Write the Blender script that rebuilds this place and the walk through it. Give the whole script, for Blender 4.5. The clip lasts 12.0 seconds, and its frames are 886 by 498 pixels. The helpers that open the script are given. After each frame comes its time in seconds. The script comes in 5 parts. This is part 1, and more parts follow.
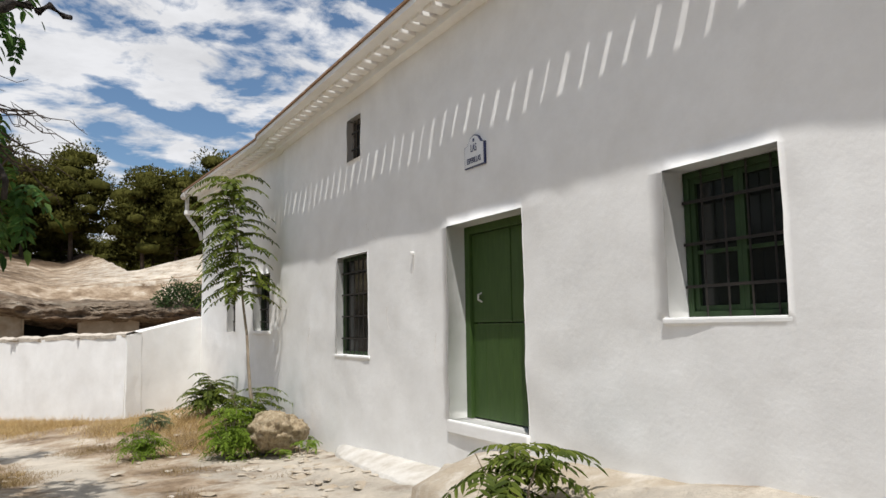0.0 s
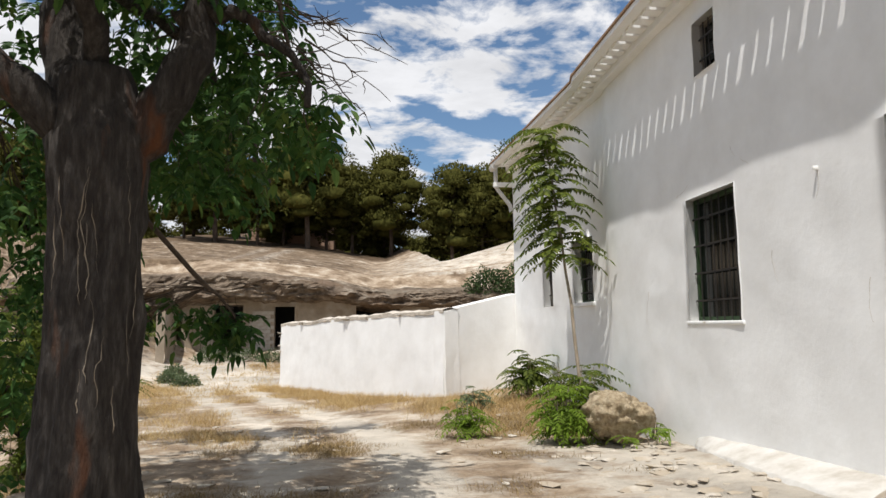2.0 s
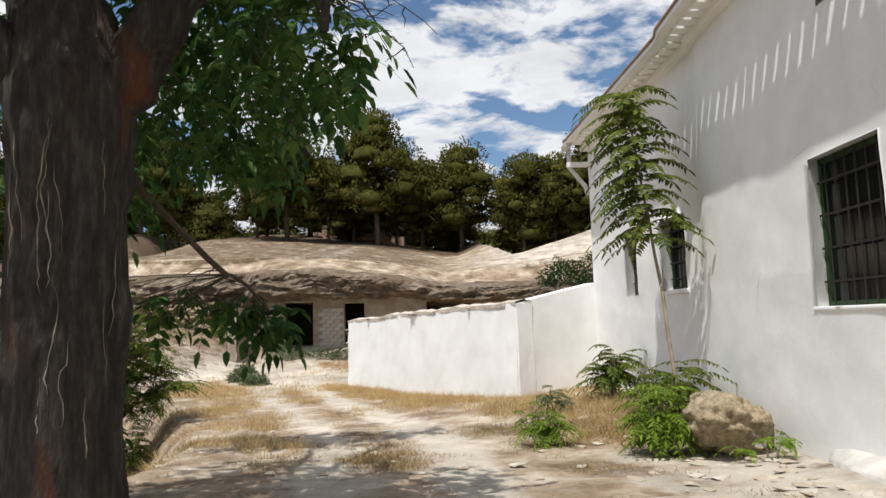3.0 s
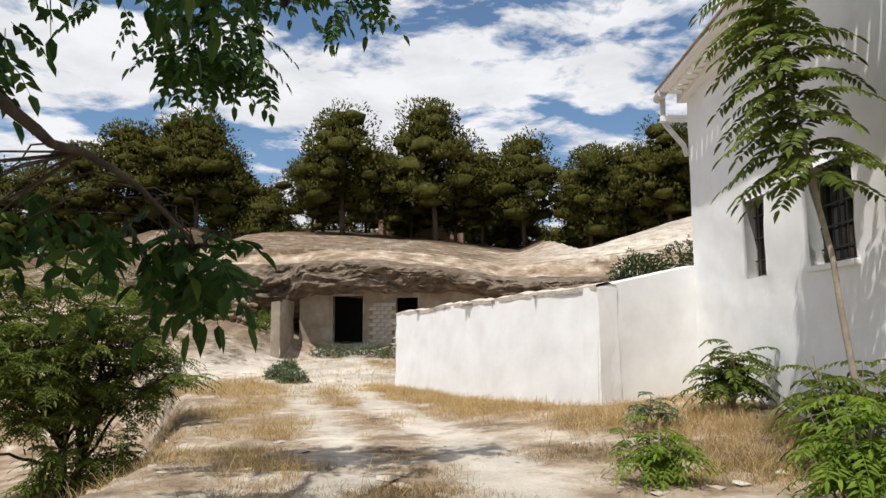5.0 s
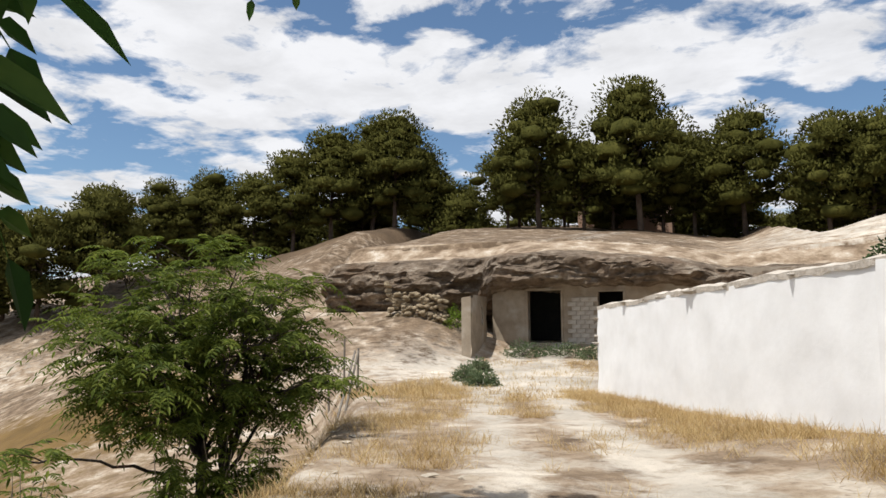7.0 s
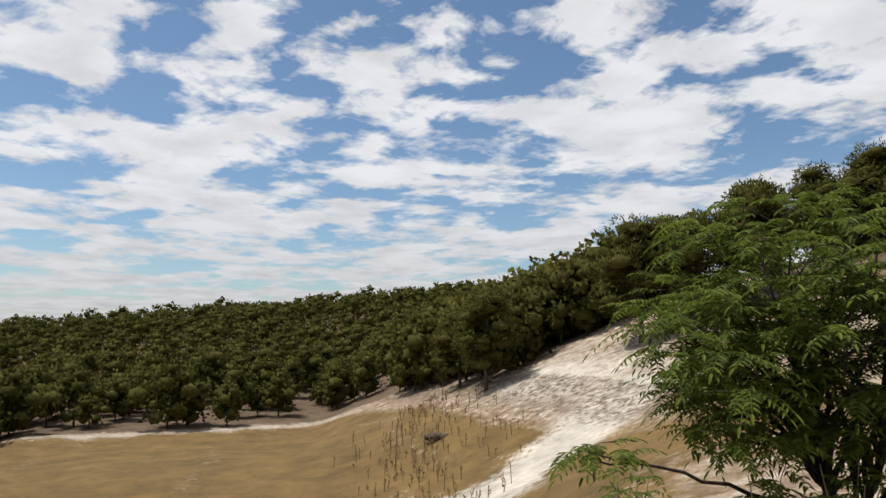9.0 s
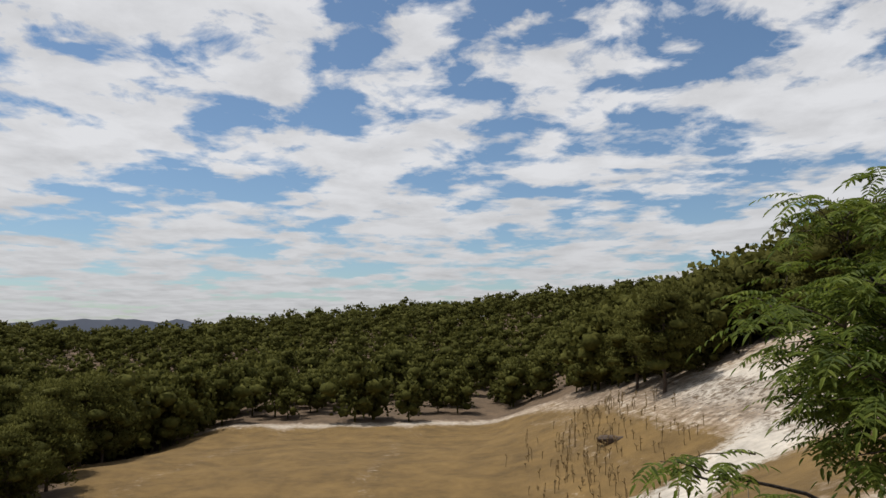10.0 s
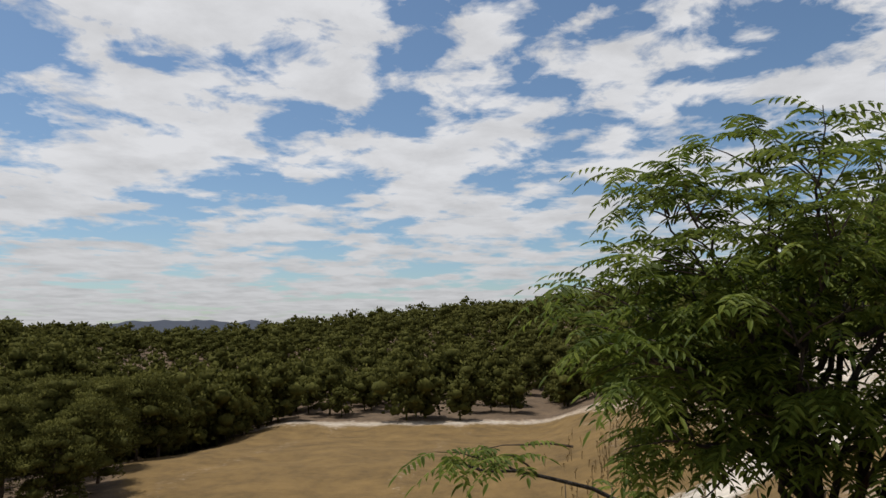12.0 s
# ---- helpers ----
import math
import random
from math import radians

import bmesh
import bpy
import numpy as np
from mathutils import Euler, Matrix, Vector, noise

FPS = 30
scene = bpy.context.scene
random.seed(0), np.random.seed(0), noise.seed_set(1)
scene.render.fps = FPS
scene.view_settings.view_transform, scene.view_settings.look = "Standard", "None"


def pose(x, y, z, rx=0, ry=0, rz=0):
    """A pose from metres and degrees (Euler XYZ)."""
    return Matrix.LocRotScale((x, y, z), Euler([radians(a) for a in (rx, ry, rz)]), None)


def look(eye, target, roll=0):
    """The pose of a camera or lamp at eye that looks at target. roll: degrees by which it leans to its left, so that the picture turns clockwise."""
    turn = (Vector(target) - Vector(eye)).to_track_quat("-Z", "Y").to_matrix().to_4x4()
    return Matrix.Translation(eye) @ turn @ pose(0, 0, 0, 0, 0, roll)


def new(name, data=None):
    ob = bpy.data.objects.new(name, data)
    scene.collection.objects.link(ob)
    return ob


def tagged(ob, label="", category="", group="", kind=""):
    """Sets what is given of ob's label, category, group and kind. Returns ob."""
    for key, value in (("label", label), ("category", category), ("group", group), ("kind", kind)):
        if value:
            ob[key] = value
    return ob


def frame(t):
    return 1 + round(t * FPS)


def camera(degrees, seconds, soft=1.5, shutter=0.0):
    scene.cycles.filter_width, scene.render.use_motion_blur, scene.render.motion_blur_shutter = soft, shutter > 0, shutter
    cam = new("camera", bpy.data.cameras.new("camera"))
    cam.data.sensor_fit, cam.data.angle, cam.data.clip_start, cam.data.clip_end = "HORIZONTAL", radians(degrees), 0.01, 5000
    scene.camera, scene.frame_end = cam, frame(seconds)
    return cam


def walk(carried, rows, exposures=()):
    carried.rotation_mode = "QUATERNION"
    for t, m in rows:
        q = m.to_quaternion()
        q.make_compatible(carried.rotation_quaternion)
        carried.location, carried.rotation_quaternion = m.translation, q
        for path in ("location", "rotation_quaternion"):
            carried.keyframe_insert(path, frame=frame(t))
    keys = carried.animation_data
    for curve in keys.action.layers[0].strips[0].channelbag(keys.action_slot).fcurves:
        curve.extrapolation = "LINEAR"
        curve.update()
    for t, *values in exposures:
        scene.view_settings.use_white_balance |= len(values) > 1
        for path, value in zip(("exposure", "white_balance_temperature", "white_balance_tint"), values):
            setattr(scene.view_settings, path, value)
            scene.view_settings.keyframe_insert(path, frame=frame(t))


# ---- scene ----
cam = camera(64.2, 12.0)
PATH = [
    (0, (-4.408, -5.962, 1.572), (-3.417, -4.239, 1.792), -0.8),
    (0.5, (-4.425, -5.542, 1.461), (-3.511, -3.776, 1.679), -0.8),
    (1, (-4.368, -4.979, 1.361), (-3.742, -3.091, 1.574), -0.9),
    (1.5, (-4.302, -4.349, 1.282), (-3.959, -2.39, 1.492), -0.9),
    (2, (-4.249, -3.68, 1.125), (-4.039, -1.703, 1.34), -0.6),
    (2.5, (-4.094, -2.946, 1.066), (-3.932, -0.964, 1.278), -0.8),
    (3, (-4.063, -2.32, 1.083), (-4.057, -0.33, 1.29), -1.5),
    (3.2, (-4.052, -1.977, 1.035), (-4.071, 0.014, 1.23), -0.7),
    (4.8, (-4.047, 0.554, 0.781), (-4.151, 2.539, 1.0), -0.3),
    (5, (-4.087, 0.913, 0.778), (-4.252, 2.894, 0.997), -0.3),
    (5.5, (-4.18, 1.72, 0.723), (-4.537, 3.676, 0.944), -0.2),
    (6, (-4.216, 2.542, 0.667), (-4.616, 4.489, 0.889), -0.1),
    (6.5, (-4.315, 3.367, 0.651), (-4.827, 5.288, 0.875), -0.1),
    (6.7, (-4.364, 3.661, 0.655), (-4.949, 5.56, 0.88), -0.1),
    (8.3, (-5.139, 5.541, 0.533), (-6.704, 6.766, 0.753), -0.8),
    (8.5, (-5.226, 5.757, 0.52), (-6.932, 6.775, 0.745), -0.5),
    (9, (-5.388, 6.298, 0.483), (-7.276, 6.917, 0.71), -0.2),
    (9.5, (-5.47, 6.882, 0.467), (-7.42, 7.265, 0.693), -0.3),
    (10, (-5.574, 7.445, 0.448), (-7.557, 7.569, 0.674), -0.2),
    (10.5, (-5.713, 8.039, 0.429), (-7.7, 8.078, 0.656), -0.3),
    (11, (-5.81, 8.674, 0.39), (-7.792, 8.527, 0.618), -0.4),
    (11.5, (-5.832, 9.35, 0.357), (-7.812, 9.18, 0.585), -0.4),
    (12, (-5.797, 10.018, 0.298), (-7.783, 9.954, 0.524), -0.4),
]
walk(cam, [(t, look(eye, target, roll)) for t, eye, target, roll in PATH],
     exposures=[(0, 0.05), (1.5, 0.14), (6.5, 0.18), (8.5, 0.10), (10.5, -0.17), (12.0, -0.17)])


# ---- light ----
SUN_DIR = Vector((-0.20, -0.33, 0.92)).normalized()
world = bpy.data.worlds.new("sky")
scene.world = world
world.use_nodes = True
wn, wl = world.node_tree.nodes, world.node_tree.links
wn.clear()
w_out = wn.new("ShaderNodeOutputWorld")
w_bg = wn.new("ShaderNodeBackground")
w_bg.inputs["Strength"].default_value = 0.1
w_sky = wn.new("ShaderNodeTexSky")
w_sky.sky_type = "NISHITA"
w_sky.sun_disc = False
w_sky.sun_elevation = math.asin(SUN_DIR.z)
w_sky.sun_rotation = math.atan2(SUN_DIR.x, SUN_DIR.y)
w_sky.altitude = 700
w_sky.air_density, w_sky.dust_density, w_sky.ozone_density = 1.0, 1.2, 1.5
# clouds: a flat layer seen in perspective
w_tc = wn.new("ShaderNodeTexCoord")
w_sep = wn.new("ShaderNodeSeparateXYZ")
wl.new(w_tc.outputs["Generated"], w_sep.inputs[0])


def wmath(op, a, b=None, clamp=False):
    n = wn.new("ShaderNodeMath")
    n.operation, n.use_clamp = op, clamp
    for i, v in enumerate((a, b)):
        if v is None:
            continue
        if isinstance(v, (int, float)):
            n.inputs[i].default_value = v
        else:
            wl.new(v, n.inputs[i])
    return n.outputs[0]


w_up = wmath("ADD", wmath("MAXIMUM", w_sep.outputs["Z"], 0.0), 0.085)
w_flat = wn.new("ShaderNodeCombineXYZ")
wl.new(wmath("DIVIDE", w_sep.outputs["X"], w_up), w_flat.inputs[0])
wl.new(wmath("DIVIDE", w_sep.outputs["Y"], w_up), w_flat.inputs[1])


def wnoise(scale, detail, rough, distort, offset):
    m = wn.new("ShaderNodeMapping")
    m.inputs["Location"].default_value = offset
    wl.new(w_flat.outputs[0], m.inputs["Vector"])
    n = wn.new("ShaderNodeTexNoise")
    n.inputs["Scale"].default_value, n.inputs["Detail"].default_value = scale, detail
    n.inputs["Roughness"].default_value, n.inputs["Distortion"].default_value = rough, distort
    wl.new(m.outputs[0], n.inputs["Vector"])
    return n.outputs["Fac"]


def wramp(fac, stops):
    r = wn.new("ShaderNodeValToRGB")
    e = r.color_ramp.elements
    e[0].position, e[0].color = stops[0][0], (*[stops[0][1]] * 3, 1)
    e[1].position, e[1].color = stops[1][0], (*[stops[1][1]] * 3, 1)
    for p, v in stops[2:]:
        k = e.new(p)
        k.color = (v, v, v, 1)
    wl.new(fac, r.inputs[0])
    return r.outputs[0]


w_big = wnoise(1.25, 5, 0.55, 0.3, (3.1, 7.7, 0))
w_fine = wnoise(3.6, 12, 0.60, 0.25, (1.3, 4.2, 0))
w_calm = wmath("ADD", wmath("MULTIPLY", w_sep.outputs["Z"], 1.7), 0.30, True)
w_puff = wmath("MULTIPLY", wmath("SUBTRACT", w_fine, 0.5), wmath("MULTIPLY", w_calm, 0.75))
w_mix = wmath("ADD", wmath("ADD", wmath("MULTIPLY", wmath("SUBTRACT", w_big, 0.5), 0.75), 0.525), w_puff)
w_low = wramp(w_sep.outputs["Z"], [(0.0, 0.07), (0.12, 0.0)])
w_cover = wramp(wmath("ADD", w_mix, w_low), [(0.466, 0.0), (0.548, 1.0)])
w_shade = wramp(wnoise(2.8, 8, 0.6, 0.2, (1.42, 4.45, 0)), [(0.40, 1.0), (0.78, 0.72)])
w_cloud = wn.new("ShaderNodeMix")
w_cloud.data_type = "RGBA"
wl.new(wmath("MULTIPLY", w_cover, 0.97), w_cloud.inputs["Factor"])
w_deep = wn.new("ShaderNodeMix")
w_deep.data_type, w_deep.blend_type = "RGBA", "MULTIPLY"
w_deep.inputs["Factor"].default_value = 1.0
w_deep.inputs["B"].default_value = (0.90, 1.01, 1.05, 1)
wl.new(w_sky.outputs[0], w_deep.inputs["A"])
wl.new(w_deep.outputs["Result"], w_cloud.inputs["A"])
w_white = wn.new("ShaderNodeMix")
w_white.data_type, w_white.blend_type = "RGBA", "MULTIPLY"
w_white.inputs["Factor"].default_value = 1.0
w_white.inputs["A"].default_value = (8.25, 8.28, 8.5, 1)
wl.new(wmath("MULTIPLY", w_shade, wramp(w_sep.outputs["Z"], [(0.0, 0.74), (0.22, 1.0)])), w_white.inputs["B"])
wl.new(w_white.outputs["Result"], w_cloud.inputs["B"])
wl.new(w_cloud.outputs["Result"], w_bg.inputs["Color"])
wl.new(w_bg.outputs[0], w_out.inputs[0])

sun = new("sun", bpy.data.lights.new("sun", "SUN"))
sun.data.energy, sun.data.angle, sun.data.color = 4.15, radians(0.55), (1.0, 0.97, 0.93)
sun.matrix_world = look((0, 0, 60), Vector((0, 0, 60)) - SUN_DIR)


# ---- materials ----
def material(name, stops, scale=4.0, detail=8, rough=0.9, bump=0.2, bump_scale=30.0, bump_dist=0.02, stretch=(1, 1, 1),
             second=None, island=0.0, translucent=0.0, spec=0.3, per_object=0.0, attr=None):
    """A surface: a colour ramp over two scales of noise, relief, and colour that varies from piece to piece."""
    m = bpy.data.materials.new(name)
    m.use_nodes = True
    n, l = m.node_tree.nodes, m.node_tree.links
    b = n["Principled BSDF"]
    b.inputs["Roughness"].default_value = rough
    b.inputs["Specular IOR Level"].default_value = spec
    tc = n.new("ShaderNodeTexCoord")
    mp = n.new("ShaderNodeMapping")
    mp.inputs["Scale"].default_value = stretch
    l.new(tc.outputs["Object"], mp.inputs["Vector"])
    nz = n.new("ShaderNodeTexNoise")
    nz.inputs["Scale"].default_value, nz.inputs["Detail"].default_value, nz.inputs["Roughness"].default_value = scale, detail, 0.65
    l.new(mp.outputs[0], nz.inputs["Vector"])
    fac = nz.outputs["Fac"]
    if island or per_object:
        src = n.new("ShaderNodeNewGeometry").outputs["Random Per Island"] if island else n.new("ShaderNodeObjectInfo").outputs["Random"]
        a = n.new("ShaderNodeMath")
        a.operation = "MULTIPLY_ADD"
        l.new(src, a.inputs[0])
        a.inputs[1].default_value = island or per_object
        s = n.new("ShaderNodeMath")
        s.operation = "SUBTRACT"
        l.new(fac, s.inputs[0])
        s.inputs[1].default_value = (island or per_object) / 2
        l.new(s.outputs[0], a.inputs[2])
        fac = a.outputs[0]
    rp = n.new("ShaderNodeValToRGB")
    e = rp.color_ramp.elements
    for i, (p, c) in enumerate(stops):
        k = e[i] if i < 2 else e.new(p)
        k.position, k.color = p, (*c, 1)
    l.new(fac, rp.inputs[0])
    col = rp.outputs[0]
    if second:
        scale2, lo, hi, tint, amount = second
        n2 = n.new("ShaderNodeTexNoise")
        n2.inputs["Scale"].default_value, n2.inputs["Detail"].default_value = scale2, 6
        l.new(mp.outputs[0], n2.inputs["Vector"])
        r2 = n.new("ShaderNodeMapRange")
        r2.inputs["From Min"].default_value, r2.inputs["From Max"].default_value = lo, hi
        r2.inputs["To Max"].default_value = amount
        l.new(n2.outputs["Fac"], r2.inputs["Value"])
        mx = n.new("ShaderNodeMix")
        mx.data_type = "RGBA"
        l.new(r2.outputs[0], mx.inputs["Factor"])
        l.new(col, mx.inputs["A"])
        mx.inputs["B"].default_value = (*tint, 1)
        col = mx.outputs["Result"]
    if attr:
        for name_a, tint in attr:
            at = n.new("ShaderNodeAttribute")
            at.attribute_name = name_a
            n3 = n.new("ShaderNodeTexNoise")
            n3.inputs["Scale"].default_value, n3.inputs["Detail"].default_value, n3.inputs["Roughness"].default_value = 1.7, 9, 0.7
            l.new(mp.outputs[0], n3.inputs["Vector"])
            ad = n.new("ShaderNodeMath")
            ad.operation = "ADD"
            l.new(at.outputs["Fac"], ad.inputs[0])
            l.new(n3.outputs["Fac"], ad.inputs[1])
            r3 = n.new("ShaderNodeMapRange")
            r3.inputs["From Min"].default_value, r3.inputs["From Max"].default_value = 0.70, 0.90
            l.new(ad.outputs[0], r3.inputs["Value"])
            mx = n.new("ShaderNodeMix")
            mx.data_type = "RGBA"
            l.new(r3.outputs[0], mx.inputs["Factor"])
            l.new(col, mx.inputs["A"])
            r4 = n.new("ShaderNodeValToRGB")
            r4.color_ramp.elements[0].position, r4.color_ramp.elements[0].color = 0.3, (*[v * 0.5 for v in tint], 1)
            r4.color_ramp.elements[1].position, r4.color_ramp.elements[1].color = 0.7, (*[min(1, v * 1.35) for v in tint], 1)
            n4 = n.new("ShaderNodeTexNoise")
            n4.inputs["Scale"].default_value, n4.inputs["Detail"].default_value, n4.inputs["Roughness"].default_value = 0.3, 15, 0.74
            l.new(mp.outputs[0], n4.inputs["Vector"])
            l.new(n4.outputs["Fac"], r4.inputs[0])
            l.new(r4.outputs[0], mx.inputs["B"])
            col = mx.outputs["Result"]
    l.new(col, b.inputs["Base Color"])
    if bump:
        nb = n.new("ShaderNodeTexNoise")
        nb.inputs["Scale"].default_value, nb.inputs["Detail"].default_value, nb.inputs["Roughness"].default_value = bump_scale, 8, 0.65
        l.new(mp.outputs[0], nb.inputs["Vector"])
        bp = n.new("ShaderNodeBump")
        bp.inputs["Strength"].default_value, bp.inputs["Distance"].default_value = bump, bump_dist
        l.new(nb.outputs["Fac"], bp.inputs["Height"])
        l.new(bp.outputs[0], b.inputs["Normal"])
    if translucent:
        tr = n.new("ShaderNodeBsdfTranslucent")
        l.new(col, tr.inputs["Color"])
        ms = n.new("ShaderNodeMixShader")
        ms.inputs[0].default_value = translucent
        l.new(b.outputs[0], ms.inputs[1])
        l.new(tr.outputs[0], ms.inputs[2])
        l.new(ms.outputs[0], n["Material Output"].inputs["Surface"])
    return m


M_LIME = material("limewash", [(0.3, (0.80, 0.79, 0.765)), (0.65, (0.89, 0.885, 0.865))], 1.6, 8, 0.85, 0.20, 5.0, 0.03,
                  second=(0.9, 0.62, 0.8, (0.72, 0.69, 0.64), 0.12))
M_LIME_EDGE = material("worn_limewash", [(0.3, (0.42, 0.36, 0.29)), (0.6, (0.62, 0.56, 0.48))], 9, 8, 0.95, 0.8, 18, 0.04)
M_GREEN = material("green_paint", [(0.3, (0.034, 0.068, 0.015)), (0.7, (0.050, 0.094, 0.022))], 7, 8, 0.55, 0.25, 40, 0.006, (3, 3, 0.5),
                   second=(14, 0.68, 0.8, (0.10, 0.11, 0.07), 0.5))
# darker green than the door's, with grey flecks, for window frames
M_GREEN_DARK = material("dark_green_paint", [(0.3, (0.016, 0.036, 0.012)), (0.7, (0.027, 0.055, 0.018))], 9, 8, 0.6, 0.3, 40, 0.006, (3, 3, 0.5),
                       second=(16, 0.62, 0.78, (0.06, 0.06, 0.045), 0.5))
M_IRON = material("dark_iron", [(0.3, (0.012, 0.012, 0.012)), (0.7, (0.035, 0.028, 0.022))], 20, 6, 0.6, 0.2, 60, 0.003)
M_DARK = material("dark_room", [(0.3, (0.02, 0.02, 0.02)), (0.7, (0.035, 0.033, 0.03))], 3, 4, 0.9, 0.0)
M_TILE = material("roof_tile", [(0.3, (0.24, 0.14, 0.08)), (0.7, (0.42, 0.27, 0.17))], 6, 8, 0.9, 0.4, 20, 0.02, per_object=0.3)
M_CERAMIC = material("white_ceramic", [(0.3, (0.72, 0.73, 0.74)), (0.7, (0.8, 0.8, 0.8))], 20, 4, 0.25, 0.05, 30, 0.002, spec=0.5)
M_BLUE = material("blue_glaze", [(0.3, (0.015, 0.022, 0.08)), (0.7, (0.03, 0.04, 0.13))], 60, 6, 0.3, 0.0, spec=0.5)
M_ZINC = material("painted_zinc", [(0.3, (0.52, 0.50, 0.47)), (0.7, (0.68, 0.66, 0.62))], 6, 6, 0.55, 0.1, 30, 0.003)
M_SOIL = material("dry_soil", [(0.34, (0.13, 0.088, 0.055)), (0.47, (0.28, 0.205, 0.135)), (0.57, (0.41, 0.325, 0.235)), (0.67, (0.58, 0.51, 0.415))], 1.0, 15, 0.97, 1.0, 11, 0.06,
                  second=(14, 0.56, 0.72, (0.12, 0.08, 0.05), 0.6),
                  attr=(("chalk", (0.55, 0.49, 0.405)), ("gold", (0.165, 0.102, 0.034)), ("litter", (0.125, 0.084, 0.050))))
M_ROCK = material("limestone_cliff", [(0.30, (0.065, 0.046, 0.032)), (0.44, (0.155, 0.115, 0.08)), (0.58, (0.27, 0.21, 0.15)), (0.68, (0.44, 0.385, 0.31))],
                  1.7, 15, 0.95, 1.0, 5.5, 0.25, (0.9, 1.0, 1.7), second=(0.45, 0.50, 0.66, (0.17, 0.105, 0.06), 0.65))
M_RENDER = material("old_render", [(0.3, (0.24, 0.19, 0.135)), (0.7, (0.38, 0.32, 0.245))], 1.6, 9, 0.95, 0.5, 12, 0.03,
                    second=(0.9, 0.55, 0.75, (0.55, 0.52, 0.46), 0.6))
M_BOULDER = material("pitted_boulder", [(0.3, (0.20, 0.14, 0.08)), (0.5, (0.42, 0.33, 0.21)), (0.7, (0.58, 0.49, 0.35))], 7, 10, 0.95, 1.0, 16, 0.06)
M_BARK = material("grey_bark", [(0.3, (0.024, 0.019, 0.016)), (0.52, (0.056, 0.047, 0.040)), (0.66, (0.10, 0.087, 0.075)), (0.75, (0.21, 0.19, 0.165))], 7, 12, 0.95, 1.0, 13, 0.08, (2.6, 2.6, 0.5),
                  second=(1.1, 0.62, 0.72, (0.16, 0.055, 0.018), 0.85))
M_TWIG = material("dark_twig", [(0.3, (0.035, 0.026, 0.02)), (0.7, (0.10, 0.075, 0.055))], 12, 6, 0.9, 0.5, 30, 0.01)
M_STEM = material("pale_stem", [(0.3, (0.20, 0.16, 0.11)), (0.7, (0.36, 0.30, 0.23))], 12, 6, 0.85, 0.3, 40, 0.005)
M_WALNUT = material("broad_leaf", [(0.25, (0.022, 0.055, 0.012)), (0.55, (0.045, 0.105, 0.022)), (0.8, (0.095, 0.15, 0.03))], 3, 4, 0.6, 0, island=0.5, translucent=0.3, spec=0.15)
M_AIL = material("pinnate_leaf", [(0.25, (0.052, 0.078, 0.012)), (0.55, (0.122, 0.160, 0.025)), (0.8, (0.215, 0.250, 0.046))], 2, 4, 0.6, 0, island=0.4, translucent=0.45, spec=0.15)
M_LIMEG = material("bright_leaf", [(0.25, (0.11, 0.175, 0.018)), (0.55, (0.18, 0.27, 0.03)), (0.8, (0.24, 0.34, 0.05))], 3, 4, 0.6, 0, island=0.4, translucent=0.45, spec=0.15)
M_SAGE = material("grey_green_leaf", [(0.25, (0.07, 0.10, 0.045)), (0.55, (0.13, 0.17, 0.08)), (0.8, (0.20, 0.22, 0.12))], 3, 4, 0.7, 0, island=0.4, translucent=0.3)
M_SCRUB = material("dark_scrub_leaf", [(0.25, (0.025, 0.045, 0.014)), (0.55, (0.05, 0.085, 0.025)), (0.8, (0.08, 0.12, 0.04))], 3, 4, 0.7, 0, island=0.4, translucent=0.25)
M_PINE = material("pine_needles", [(0.2, (0.043, 0.046, 0.011)), (0.5, (0.090, 0.089, 0.022)), (0.8, (0.150, 0.140, 0.036))], 1.2, 10, 0.85, 0.5, 5, 0.2, island=0.2, translucent=0.3, spec=0.05)
M_PINEBARK = material("pine_bark", [(0.3, (0.045, 0.032, 0.024)), (0.7, (0.13, 0.095, 0.07))], 4, 8, 0.95, 0.8, 12, 0.04, (1, 1, 0.4))
M_STRAW = material("dry_grass", [(0.25, (0.36, 0.24, 0.10)), (0.5, (0.52, 0.37, 0.17)), (0.8, (0.66, 0.52, 0.28))], 1.5, 5, 0.8, 0, island=0.5, translucent=0.35, spec=0.2)
M_BROWNG = material("brown_stubble", [(0.25, (0.17, 0.115, 0.05)), (0.5, (0.27, 0.19, 0.09)), (0.8, (0.38, 0.29, 0.15))], 1.5, 5, 0.9, 0, island=0.5, translucent=0.25, spec=0.2)
M_POST = material("weathered_post", [(0.3, (0.13, 0.11, 0.09)), (0.7, (0.26, 0.23, 0.19))], 8, 6, 0.85, 0.4, 30, 0.006, (2, 2, 0.4))
M_HOUSE = material("pink_render", [(0.3, (0.32, 0.20, 0.14)), (0.7, (0.42, 0.29, 0.21))], 1, 6, 0.9, 0.2, 8, 0.02)
# aerial haze over the far range, put into its colour
M_HAZE = material("painted_haze", [(0.3, (0.30, 0.36, 0.47)), (0.7, (0.38, 0.44, 0.55))], 0.002, 5, 1.0, 0)
M_GLASS = bpy.data.materials.new("window_glass")
M_GLASS.use_nodes = True
gb = M_GLASS.node_tree.nodes["Principled BSDF"]
gb.inputs["Base Color"].default_value = (0.012, 0.014, 0.013, 1)
gb.inputs["Roughness"].default_value = 0.12


